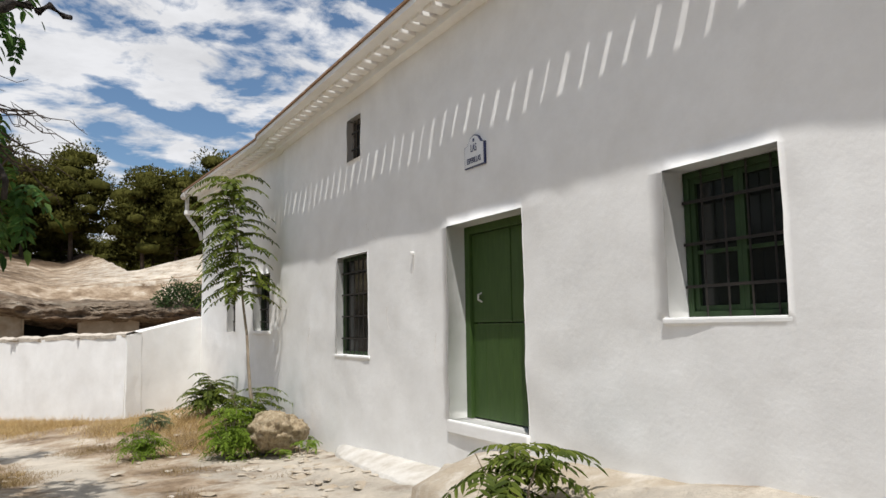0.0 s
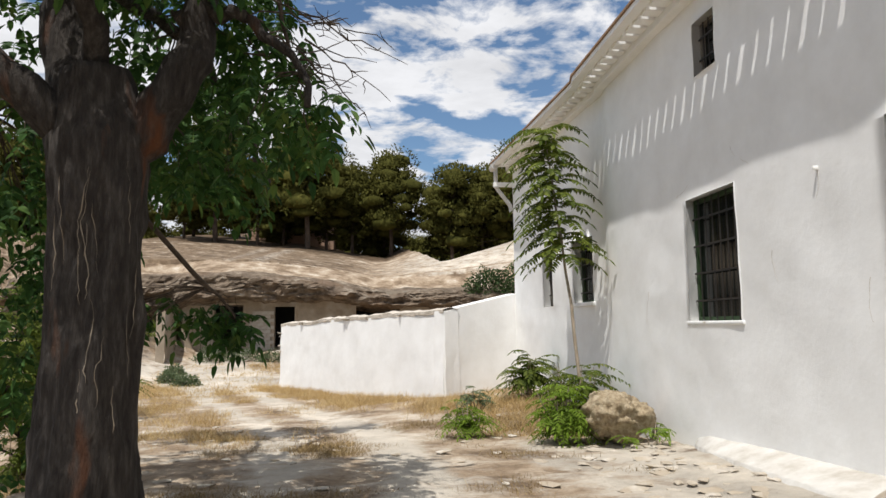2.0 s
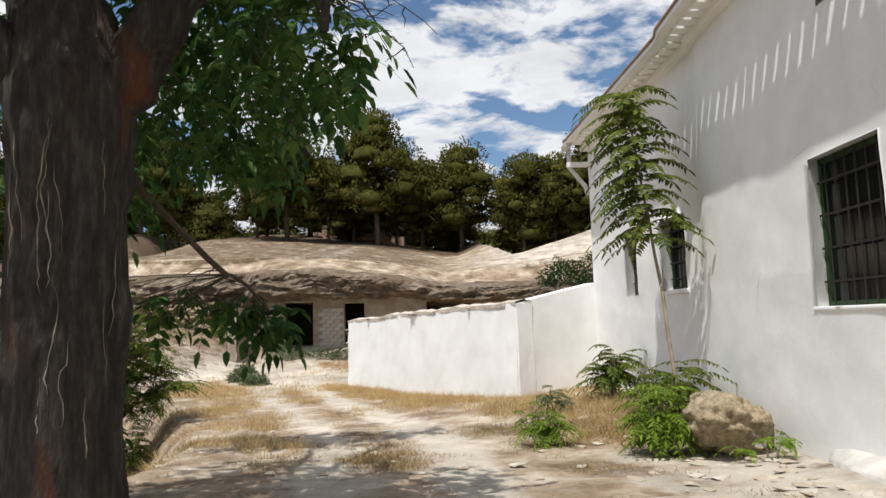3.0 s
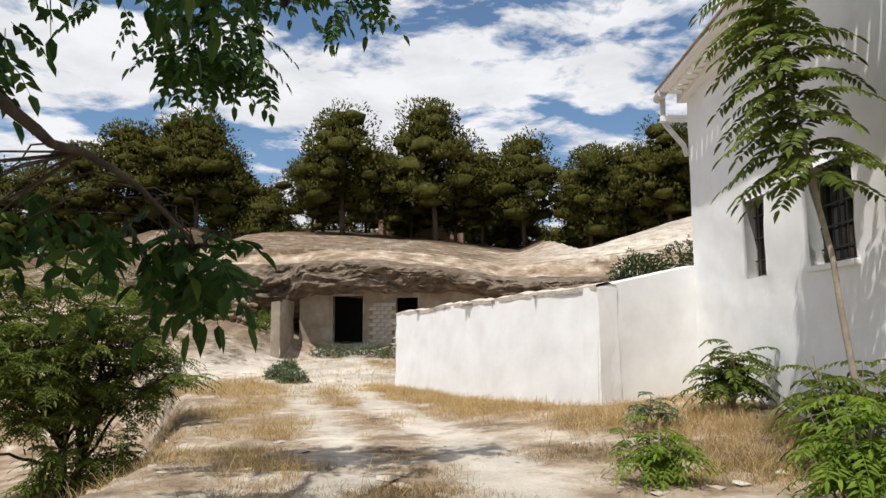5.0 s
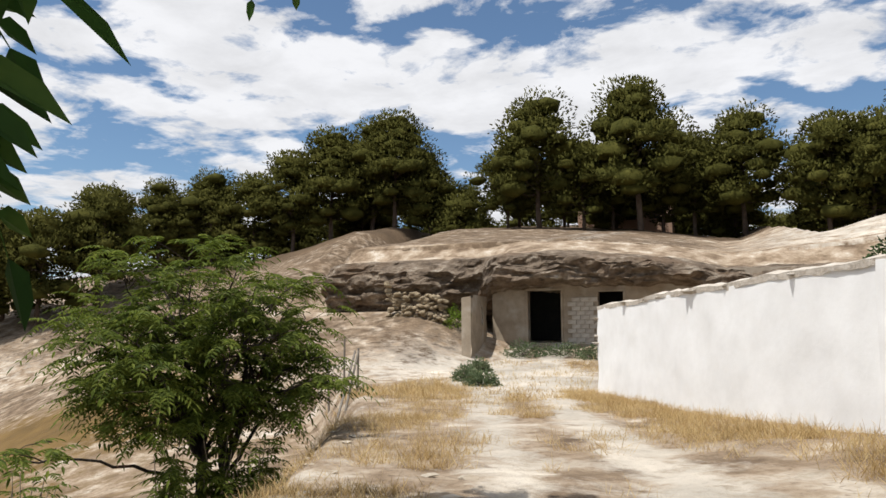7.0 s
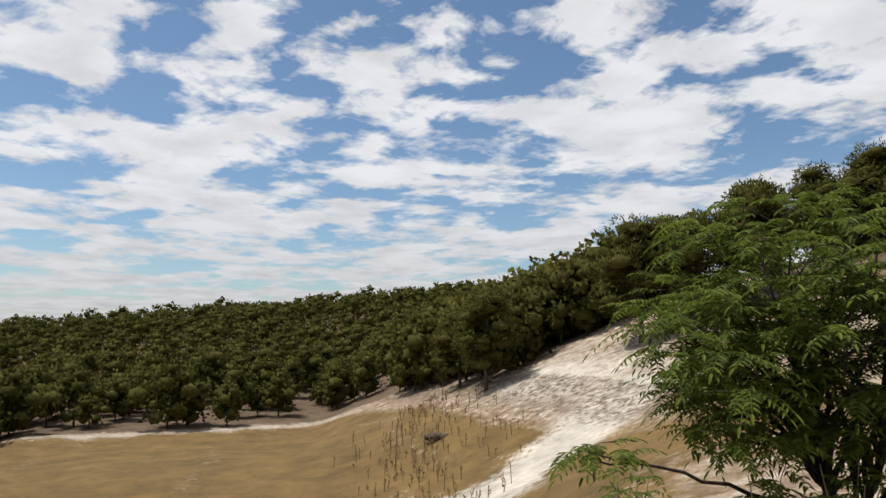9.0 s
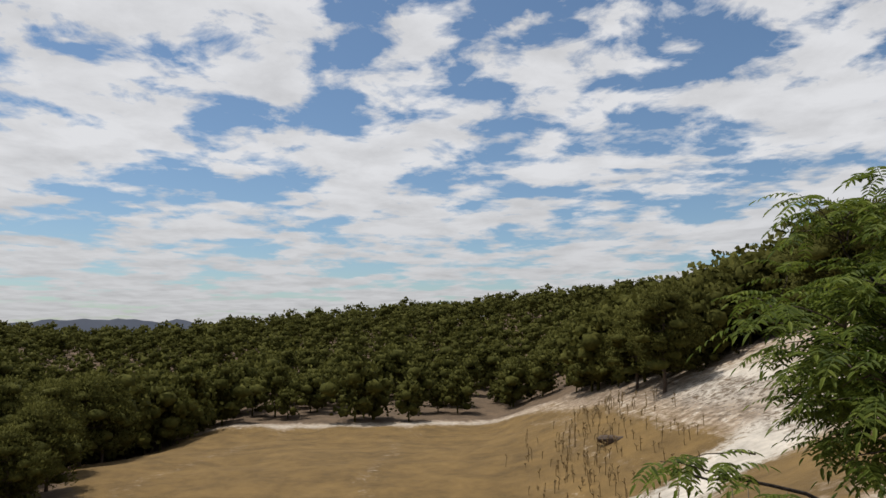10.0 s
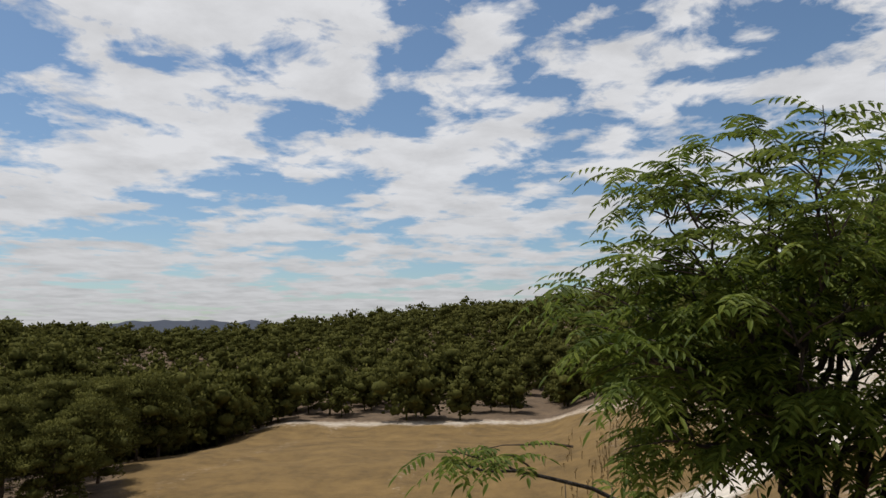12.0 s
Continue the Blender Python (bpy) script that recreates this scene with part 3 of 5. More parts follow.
step_v = part("door_sill", boxes((-0.03, d + 0.1, y0 - 0.02, y1 + 0.02, z0 - 0.16, z0), bevel=0.02), M_LIME)
tagged(step_v, "whitewashed door sill", "sill", kind="structure")

# the name plaque: tiles with a scrolled top and a blue edge
plaque = tagged(new("name_plaque"), "white ceramic name plaque with blue border and lettering", "sign")
PY, PZ = 0.885, 3.60
outline = [(-0.215, -0.165), (0.215, -0.165), (0.215, 0.10), (0.15, 0.115), (0.12, 0.15), (0.09, 0.19), (0.04, 0.215), (0.0, 0.222),
           (-0.04, 0.215), (-0.09, 0.19), (-0.12, 0.15), (-0.15, 0.115), (-0.215, 0.10)]


def slab(scale, x0, x1):
    n = len(outline)
    vs = [(x0, PY - u * scale, PZ + (w - 0.02) * scale + 0.02) for u, w in outline] + [(x1, PY - u * scale, PZ + (w - 0.02) * scale + 0.02) for u, w in outline]
    fs = [tuple(range(n))[::-1], tuple(range(n, 2 * n))] + [(i, (i + 1) % n, n + (i + 1) % n, n + i) for i in range(n)]
    return vs, fs


raw("border", *slab(1.0, -0.030, 0.02), M_BLUE, plaque)
raw("tile_face", *slab(0.925, -0.036, 0.0), M_CERAMIC, plaque)
for text, dz, size in (("LAS", 0.02, 0.105), ("ESPERILLAS", -0.115, 0.078)):
    cu = bpy.data.curves.new("lettering", "FONT")
    cu.body, cu.size, cu.align_x, cu.extrude = text, size, "CENTER", 0.002
    lo = new("lettering", cu)
    dg = bpy.context.evaluated_depsgraph_get()
    lm = bpy.data.meshes.new_from_object(lo.evaluated_get(dg))
    bpy.data.objects.remove(lo)
    lm.materials.append(M_BLUE)
    lt = new("lettering", lm)
    lt.parent = plaque
    lt.matrix_basis = Matrix.Translation((-0.039, PY, PZ + dz)) @ Matrix(((0, 0, -1, 0), (-1, 0, 0, 0), (0, 1, 0, 0), (0, 0, 0, 1))) @ Matrix.Diagonal((0.78, 1.25, 1, 1))
part("crest", boxes((-0.039, -0.036, PY - 0.018, PY + 0.018, PZ + 0.135, PZ + 0.175)), M_BLUE, plaque, "small blue emblem")

# end of the gutter with its downpipe
gp = tagged(new("downpipe"), "white metal gutter end with elbowed downpipe on wall bracket", "downpipe")
raw("gutter_end", *tube([(-0.78, 15.62, EAVE_Z - 0.02), (-0.78, 15.2, EAVE_Z - 0.02)], [0.10, 0.10], 10), M_ZINC, gp)
raw("pipe", *tube([(-0.72, 15.45, EAVE_Z), (-0.72, 15.45, 4.95), (-0.66, 15.42, 4.85), (-0.36, 15.33, 4.42), (-0.31, 15.30, 4.2)], [0.055, 0.055, 0.055, 0.055, 0.055], 10), M_ZINC, gp)
part("bracket", boxes((-0.80, -0.22, 15.30, 15.42, 4.93, 5.05), bevel=0.01), M_LIME, gp)

# ---- yard wall ----
def yard_wall(name, p0, p1, z0, t0, t1, thick, label, ragged):
    """A whitewashed wall from p0 to p1 whose top runs from t0 to t1, with a rough coping."""
    p0, p1 = Vector((*p0, 0)), Vector((*p1, 0))
    d = (p1 - p0).normalized()
    nrm = Vector((-d.y, d.x, 0))
    L = (p1 - p0).length
    nu, nv = int(L / 0.14), 16
    verts, faces = [], []
    for i in range(nu + 1):
        u = i / nu
        top = t0 + (t1 - t0) * u + hum(u * L, 3, 0.6, 1) * 0.05 * ragged
        for side_k in (0, 1):
            for j in range(nv + 1):
                v = j / nv
                z = z0 + (top - z0) * v
                off = (hum(u * L, z, 0.7, 4) * 0.020 + hum(u * L, z, 3.0, 6) * 0.012) + 0.06 * (1 - v)
                p = p0 + d * (u * L + (hum(z, 2, 2.2, 7) * 0.08 * ragged if i == 0 else 0)) + nrm * ((-off) if side_k == 0 else thick + off)
                verts.append((p.x, p.y, z))
    k = nv + 1
    for i in range(nu):
        a, b = i * 2 * k, (i + 1) * 2 * k
        for j in range(nv):
            faces.append((a + j, b + j, b + j + 1, a + j + 1))
            faces.append((a + k + j + 1, b + k + j + 1, b + k + j, a + k + j))
        o = len(verts)
        verts += [verts[i] for i in (a + nv, b + nv, b + k + nv, a + k + nv)]
        faces.append((o, o + 1, o + 2, o + 3))
    for a, flip in ((0, False), (nu * 2 * k, True)):
        for j in range(nv):
            o = len(verts)
            verts += [verts[i] for i in (a + j, a + j + 1, a + k + j + 1, a + k + j)]
            faces.append((o + 3, o + 2, o + 1, o) if flip else (o, o + 1, o + 2, o + 3))
    w = raw(name, verts, faces, M_LIME, smooth=True)
    return tagged(w, label, "wall", kind="structure")


WC, WE, WJ = (-2.37, 13.9), (-7.58, 24.2), (-0.2, 15.32)
yard_wall("wall_yard_long", WE, WC, -1.6, 1.20, 1.48, 0.42, "whitewashed yard wall with crumbling earth coping", 1.0)
yard_wall("wall_yard_return", WC, WJ, -1.2, 1.48, 1.98, 0.40, "smooth whitewashed yard wall beside the farmhouse", 0.15)
# crumbling coping of earth and stones along the top
rng = random.Random(12)
coping = tagged(new("wall_coping"), "crumbling brown earth and rubble coping on white wall", "coping", kind="structure")


def stone_mesh(name, seed, mat, rough=0.22, flat=0.6, detail=2):
    bm = bmesh.new()
    bmesh.ops.create_icosphere(bm, subdivisions=detail, radius=1)
    for v in bm.verts:
        k = 1 + noise.fractal(v.co * 1.3 + Vector((seed * 3.7, seed, -seed)), 0.8, 2.0, 4) * rough * 2
        v.co = Vector((v.co.x * k, v.co.y * k, v.co.z * k * flat))
    me = bpy.data.meshes.new(name)
    bm.to_mesh(me)
    bm.free()
    me.materials.append(mat)
    me.polygons.foreach_set("use_smooth", [True] * len(me.polygons))
    return me


COPE = [stone_mesh("coping_stone", s, M_LIME_EDGE, 0.3, 0.45, 1) for s in range(4)]
dv = Vector((WC[0] - WE[0], WC[1] - WE[1], 0))
for i in range(110):
    u = rng.random()
    p = Vector((*WE, 0)) + dv * u + Vector((-dv.y, dv.x, 0)).normalized() * rng.uniform(0.12, 0.34)
    c = new("coping_stone", rng.choice(COPE))
    c.parent = coping
    s = rng.uniform(0.06, 0.17) * (1.2 if u < 0.12 else 1)
    c.matrix_basis = pose(p.x, p.y, 1.20 + 0.28 * u + 0.01, 0, 0, rng.uniform(0, 360)) @ Matrix.Diagonal((s * 1.7, s, s * 0.55, 1))
cpv, cpf = [], []
nseg = 90
dn = Vector((-dv.y, dv.x, 0)).normalized()
for i in range(nseg + 1):
    u = i / nseg
    p = Vector((*WE, 0)) + dv * u
    t = 1.20 + 0.28 * u + hum(u * dv.length, 3, 0.6, 1) * 0.05
    e = hum(u * dv.length, 8, 2.6, 2)
    for off, dz in ((-0.015 + 0.02 * e, -0.05 - 0.035 * e), (-0.02 + 0.02 * e, 0.05 + 0.02 * e), (0.21, 0.11 + 0.03 * e), (0.44, 0.04)):
        q = p + dn * off
        cpv.append((q.x, q.y, t + dz))
for i in range(nseg):
    for j in range(3):
        a = i * 4 + j
        cpf.append((a, a + 4, a + 5, a + 1))
raw("earth_cap", cpv, cpf, M_LIME_EDGE, coping)
for i in range(22):  # broken end
    c = new("coping_stone", rng.choice(COPE))
    c.parent = coping
    s = rng.uniform(0.07, 0.16)
    c.matrix_basis = pose(WE[0] + rng.uniform(-0.03, 0.36), WE[1] + rng.uniform(0.0, 0.16), rng.uniform(0.2, 1.2), 0, 0, rng.uniform(0, 360)) @ Matrix.Diagonal((s, s, s * 0.7, 1))

# ---- apron and doorstep of the house ----
def skirt(name, y0, y1, reach, z_in, z_out, mat, label, rough):
    """A sloping bank against the house front, with a ragged outer edge."""
    vs, fs = [], []
    n, m = int((y1 - y0) / 0.09), 14
    for i in range(n + 1):
        y = y0 + (y1 - y0) * i / n
        taper = min(1, (i + 0.6) / 6, (n - i + 0.6) / 9) ** 0.6
        w = reach(y) * taper * (1 + 0.12 * hum(y, 1, 1.4, 3))
        for j in range(m + 1):
            t = j / m
            z = z_in(y) + (z_out(y) - z_in(y)) * t ** 1.4 + hum(y, t * w, 2.2, 6) * rough
            if j == m:
                z = min(z - 0.3, land_at(-w, y) - 0.15)
            vs.append((0.06 - (w + 0.06) * min(1, t * m / (m - 1)) - (0.05 if j == m else 0), y, z))
    for i in range(n):
        for j in range(m):
            a = i * (m + 1) + j
            fs.append((a, a + 1, a + m + 2, a + m + 1))
    return tagged(raw(name, vs, fs, mat, smooth=True), label, "step", kind="structure")


M_SLAB = material("worn_slab", [(0.3, (0.36, 0.29, 0.21)), (0.5, (0.42, 0.36, 0.28)), (0.66, (0.58, 0.53, 0.46))], 2.2, 10, 0.95, 0.8, 10, 0.04)
M_APRON = material("worn_whitewash", [(0.3, (0.40, 0.36, 0.30)), (0.5, (0.54, 0.51, 0.46)), (0.7, (0.64, 0.62, 0.58))], 2.6, 10, 0.95, 0.6, 9, 0.03)
skirt("apron", 1.3, 5.3, lambda y: 0.62 - 0.11 * (y - 1.3), lambda y: -0.13 - 0.035 * (y - 1.3), lambda y: land_at(-0.62 + 0.11 * (y - 1.3), y) + 0.015, M_APRON, "whitewashed rock apron along the house foot", 0.012)
skirt("doorstep", -3.4, 1.75, lambda y: 0.88, lambda y: 0.24 + 0.05 * (0.5 - y) - 0.24 * float(smooth_step(0.6, 1.7, y)), lambda y: -0.08 + 0.07 * (0.5 - y) - 0.16 * float(smooth_step(0.6, 1.7, y)), M_SLAB, "worn limestone doorstep partly whitewashed", 0.02)

# ---- cave dwellings under the cliff ----
CAVE_Y = 36.0
CAVES = [(-12.58, -11.05, -0.2, 2.34, 0.4), (-9.37, -8.28, -0.2, 2.24, 0.4), (-4.93, -2.5, 0.2, 2.24, 0.4)]


def front_y(x):
    return 0.0


cv, cf = panel(-14.3, 0.5, -1.0, 3.1, CAVES, 0.4, front_y, 0.3, 0.05)
cave_front = raw("wall_caves", [(y, CAVE_Y + x, z) for x, y, z in cv], [q[::-1] for q in cf], M_RENDER, smooth=True)
tagged(cave_front, "peeling beige rendered front of the cave dwellings", "wall", kind="structure")
for i, h in enumerate(CAVES):
    bm = bmesh.new()
    box(bm, h[0] - 0.6, h[1] + 0.6, CAVE_Y + 0.39, CAVE_Y + 3.0, -0.5, h[3] + 0.3)
    bm.faces.ensure_lookup_table()
    for f in list(bm.faces):
        if f.normal.y < -0.9:
            bm.faces.remove(f)
    bmesh.ops.reverse_faces(bm, faces=bm.faces)
    tagged(part("cave_room", bm, M_DARK), "unlit hollow room cut into the rock", "room", kind="structure")
    part_frame = tagged(new("cave_doorway"), "bare pale surround of an open cave doorway", "doorway", kind="structure")
    for a, b, c, d in ((h[0] - 0.10, h[0], h[2], h[3]), (h[1], h[1] + 0.10, h[2], h[3]), (h[0] - 0.10, h[1] + 0.10, h[3], h[3] + 0.12)):
        part("surround", boxes((a, b, CAVE_Y - 0.06, CAVE_Y + 0.3, c, d), bevel=0.015), M_RENDER, part_frame)
# white blockwork between the doors
bb = new("block_pier")
tagged(bb, "patch of whitened blockwork between cave doors", "pier", kind="structure")
bmesh_block = boxes((-0.19, 0.19, -0.05, 0.05, -0.095, 0.095), bevel=0.012)
blk = bpy.data.meshes.new("block")
bmesh_block.to_mesh(blk)
bmesh_block.free()
blk.materials.append(material("chalky_block", [(0.3, (0.33, 0.29, 0.24)), (0.7, (0.47, 0.43, 0.37))], 5, 6, 0.95, 0.5, 20, 0.02, per_object=0.2))
for r in range(11):
    for c in range(3):
        b = new("block", blk)
        b.parent = bb
        b.matrix_basis = pose(-10.35 + 0.39 * c - (0.19 if r % 2 else 0), CAVE_Y - 0.055, -0.1 + 0.2 * r)

# stub wall running out from the front
sv, sf = panel(0, 3.3, -1.2, 2.1, [(2.0, 2.35, 0.8, 1.6, 0.3)], 0.42, lambda y: 0.0, 0.2, 0.06)
stub = raw("wall_stub", [(-14.25 - 0.10 * y - x, 32.7 + y, z - 0.15 * (y < 0.5) * (z > 1.5)) for x, y, z in sv], [q[::-1] for q in sf], M_RENDER, smooth=True)
tagged(stub, "broken rendered stub wall beside a cave dwelling", "wall", kind="structure")
part_end = raw("wall_stub_end", *join((lambda b: ([Vector(v) for v in b[0]], b[1]))(([(-14.25, 32.69, -1.2), (-14.67, 32.69, -1.2), (-14.67, 32.69, 1.95), (-14.25, 32.69, 2.0)], [(0, 1, 2, 3)]))), M_RENDER)
tagged(part_end, "rendered end face of the stub wall", "wall", kind="structure")

# cliff: overhanging layered rock
def cliff_profile(x):
    """Rows of (y, z) from the foot of the rock face up over its rim."""
    top = float(plateau(x, 36.0)) - 0.15
    left = float(smooth_step(-13.5, -15.5, x))
    right = float(smooth_step(-7.0, -3.0, x))
    foot = 2.48 * (1 - left) + 1.2 * left - 0.5 * right
    fy = CAVE_Y - 0.1 + 1.6 * left + 1.2 * right
    lip = 1.25 + 0.3 * math.sin(x * 0.9) + 0.5 * right
    rows = [(fy + 1.6, foot - 0.2), (fy + 0.5, foot), (fy - lip * 0.55 * (1 - left * 0.8), foot + 0.12 + 0.5 * left), (fy - lip * (1 - left * 0.55), foot + 0.28 + 0.9 * left),
            (fy - lip * 1.05 + 0.9 * left, foot + (top - foot) * 0.42), (fy - lip * 0.9 + 0.5 * left, foot + (top - foot) * 0.52), (fy - lip * 0.6, foot + (top - foot) * 0.72), (fy + 0.2, top - 0.25), (fy + 2.2, top + 0.12), (41.0, float(plateau(x, 41.0)) + 0.02),
            (43.0, float(plateau(x, 43.0)) - 0.15)]
    hide = float(smooth_step(-23.5, -27.0, x))
    return [(a + (43.0 - a) * hide, c - 1.2 * hide) for a, c in rows]


kv, kf = [], []
xs = np.arange(-27.0, 9.01, 0.16)
sub = 5
rows_n = None
for x in xs:
    pr = cliff_profile(float(x))
    col = []
    for (ya, za), (yb, zb) in zip(pr, pr[1:]):
        for s in range(sub):
            t = s / sub
            col.append((ya + (yb - ya) * t, za + (zb - za) * t))
    col.append(pr[-1])
    rows_n = len(col)
    for j, (yy, zz) in enumerate(col):
        w = max(0.0, min(1.0, (rows_n - 1 - j) / (rows_n * 0.45)))
        p = Vector((x * 0.55, yy * 0.4, zz * 1.9))
        dd = noise.fractal(p, 0.6, 2.1, 6) * 0.42 + noise.ridged_multi_fractal(Vector((x * 0.35, 0, zz * 2.6)), 0.9, 2.0, 4, 1.0, 2.0) * 0.2
        kv.append((float(x), yy - (dd + noise.cell(Vector((x * 0.9, 3, zz * 2.4))) * 0.10) * w, zz + (noise.fractal(p * 1.7, 0.8, 2, 4) * 0.12 + noise.cell(Vector((x * 1.3, yy, zz * 3.0))) * 0.06) * w))
for i in range(len(xs) - 1):
    for j in range(rows_n - 1):
        a = i * rows_n + j
        kf.append((a, a + rows_n, a + rows_n + 1, a + 1))
cliff = raw("rock_cliff", kv, kf, M_ROCK)
cliff.data.materials.append(M_SOIL)
for i, f in enumerate(cliff.data.polygons):
    f.material_index = 1 if i % (rows_n - 1) >= 37 else 0
    f.use_smooth = i % (rows_n - 1) >= 37
tagged(cliff, "overhanging layered brown limestone cliff with pale ledges", "cliff", kind="structure")

# low rubble wall on the slope
rub = tagged(new("rubble_wall"), "low tumbled dry stone wall on the slope", "wall", kind="structure")
RUB = [stone_mesh("stone", 20 + s, M_BOULDER, 0.25, 0.75, 1) for s in range(5)]
rng = random.Random(21)
for i in range(150):
    u = rng.random()
    zz = rng.uniform(0, 1.15 if u > 0.05 else 1.7)
    x = -19.4 + 3.1 * u
    c = new("stone", rng.choice(RUB))
    c.parent = rub
    s = rng.uniform(0.10, 0.2)
    c.matrix_basis = pose(x, 35.2 + rng.uniform(-0.18, 0.18), land_at(x, 35.2) + zz, rng.uniform(-20, 20), rng.uniform(-20, 20), rng.uniform(0, 360)) @ Matrix.Diagonal((s * 1.3, s, s, 1))


# ---- leaves ----
class Leaves:
    """Gathers folded leaflets; each leaflet is two faces along its midrib."""

    def __init__(self, seed):
        self.v, self.f, self.rng = [], [], random.Random(seed)

    def leaflet(self, p, d, up, length, width, droop=0.15):
        d = d.normalized()
        s = d.cross(up)
        if s.length < 1e-3:
            s = d.cross(Vector((1, 0, 0)))
        s = s.normalized() * width / 2
        up = s.cross(d).normalized()
        tip = p + d * length - Vector((0, 0, droop * length))
        a = p + d * length * 0.26 - Vector((0, 0, droop * length * 0.05))
        c = p + d * length * 0.66 - Vector((0, 0, droop * length * 0.36))
        fold = up * width * 0.14
        o = len(self.v)
        self.v += [p, a + s * 0.92 + fold, c + s * 0.78 + fold, tip, c - s * 0.78 + fold, a - s * 0.92 + fold]
        self.f += [(o, o + 3, o + 2, o + 1), (o, o + 5, o + 4, o + 3)]

    def pinnate(self, p, d, length, pairs, leaf_len, leaf_w, sag=0.35, stalk=True):
        """A compound leaf: a drooping rachis with paired leaflets and one at its tip."""
        rng = self.rng
        d = d.normalized()
        side = d.cross(Vector((0, 0, 1)))
        if side.length < 1e-2:
            side = Vector((1, 0, 0))
        side.normalize()
        pts = []
        for i in range(pairs + 2):
            t = i / (pairs + 1)
            pts.append(p + d * length * t - Vector((0, 0, sag * length * t * t)))
        for i in range(1, pairs + 1):
            ax = (pts[i + 1] - pts[i - 1]).normalized()
            k = 1 - 0.45 * abs(i / pairs - 0.45)
            for sg in (1, -1):
                dirn = side * sg * 0.95 + ax * 0.35 + Vector((rng.uniform(-.15, .15), rng.uniform(-.15, .15), rng.uniform(-0.35, 0.05)))
                self.leaflet(pts[i], dirn, side.cross(ax) * (1 if sg else 1), leaf_len * k * rng.uniform(0.85, 1.1), leaf_w * k, 0.22)
        self.leaflet(pts[-1], (pts[-1] - pts[-2]), Vector((0, 0, 1)), leaf_len, leaf_w, 0.2)
        if stalk:
            w = side * 0.004
            o = len(self.v)
            self.v += [pts[0] - w, pts[0] + w, pts[len(pts) // 2] + w, pts[len(pts) // 2] - w, pts[-1] + w * 0.4, pts[-1] - w * 0.4]
            self.f += [(o, o + 1, o + 2, o + 3), (o + 3, o + 2, o + 4, o + 5)]

    def make(self, name, mat, parent, label=""):
        return raw(name, self.v, self.f, mat, parent, label)


def rand_dir(rng, zmin=-1.0, zmax=1.0):
    z = rng.uniform(zmin, zmax)
    a = rng.uniform(0, 2 * math.pi)
    r = math.sqrt(max(0, 1 - z * z))
    return Vector((r * math.cos(a), r * math.sin(a), z))


# ---- the big shade tree ----
BT = Vector((-6.35, 1.95, 0))
bz = land_at(BT.x, BT.y)
big = tagged(new("shade_tree"), "large grey-barked shade tree with drooping compound leaves", "tree")
trunk_pts = [(BT.x, BT.y, bz - 0.3), (BT.x, BT.y, bz + 0.25), (BT.x + 0.02, BT.y, bz + 1.0), (BT.x + 0.03, BT.y, bz + 2.2), (BT.x + 0.02, BT.y, bz + 2.95), (BT.x - 0.05, BT.y + 0.02, bz + 3.5)]


def gnarl(vf, amount, scale):
    v, f = vf
    out = []
    for p in v:
        p = Vector(p)
        q = Vector((p.x * scale, p.y * scale, p.z * scale * 0.35))
        out.append(p + Vector((noise.fractal(q, 0.8, 2, 4), noise.fractal(q + Vector((9, 9, 9)), 0.8, 2, 4), 0)) * amount)
    return out, f


def fine(points, radii, n):
    """The same limb with more stations."""
    out_p, out_r = [], []
    for i in range(len(points) - 1):
        for k in range(n):
            t = k / n
            out_p.append(Vector(points[i]).lerp(Vector(points[i + 1]), t))
            out_r.append(radii[i] + (radii[i + 1] - radii[i]) * t)
    return out_p + [Vector(points[-1])], out_r + [radii[-1]]


tp, tr_ = fine(trunk_pts, [0.46, 0.39, 0.345, 0.33, 0.36, 0.27], 8)
raw("trunk", *gnarl(gnarl(tube(tp, tr_, 48), 0.045, 4.0), 0.022, 11.0), M_BARK, big, "furrowed dark grey trunk with rusty lichen", smooth=True)
rng = random.Random(63)
for k in range(14):
    a, z = rng.uniform(-2.6, 0.3), bz + rng.uniform(0.5, 2.4)
    line = []
    for q in range(12):
        a += rng.uniform(-0.03, 0.03)
        line.append((BT.x + 0.02 + math.cos(a) * 0.352, BT.y + math.sin(a) * 0.352, z))
        z += rng.uniform(0.03, 0.08)
    raw("fissure", *gnarl(gnarl(tube(line, [0.0008 + 0.0014 * math.sin(math.pi * q / 11) for q in range(12)], 4), 0.045, 4.0), 0.022, 11.0), M_STEM, big)
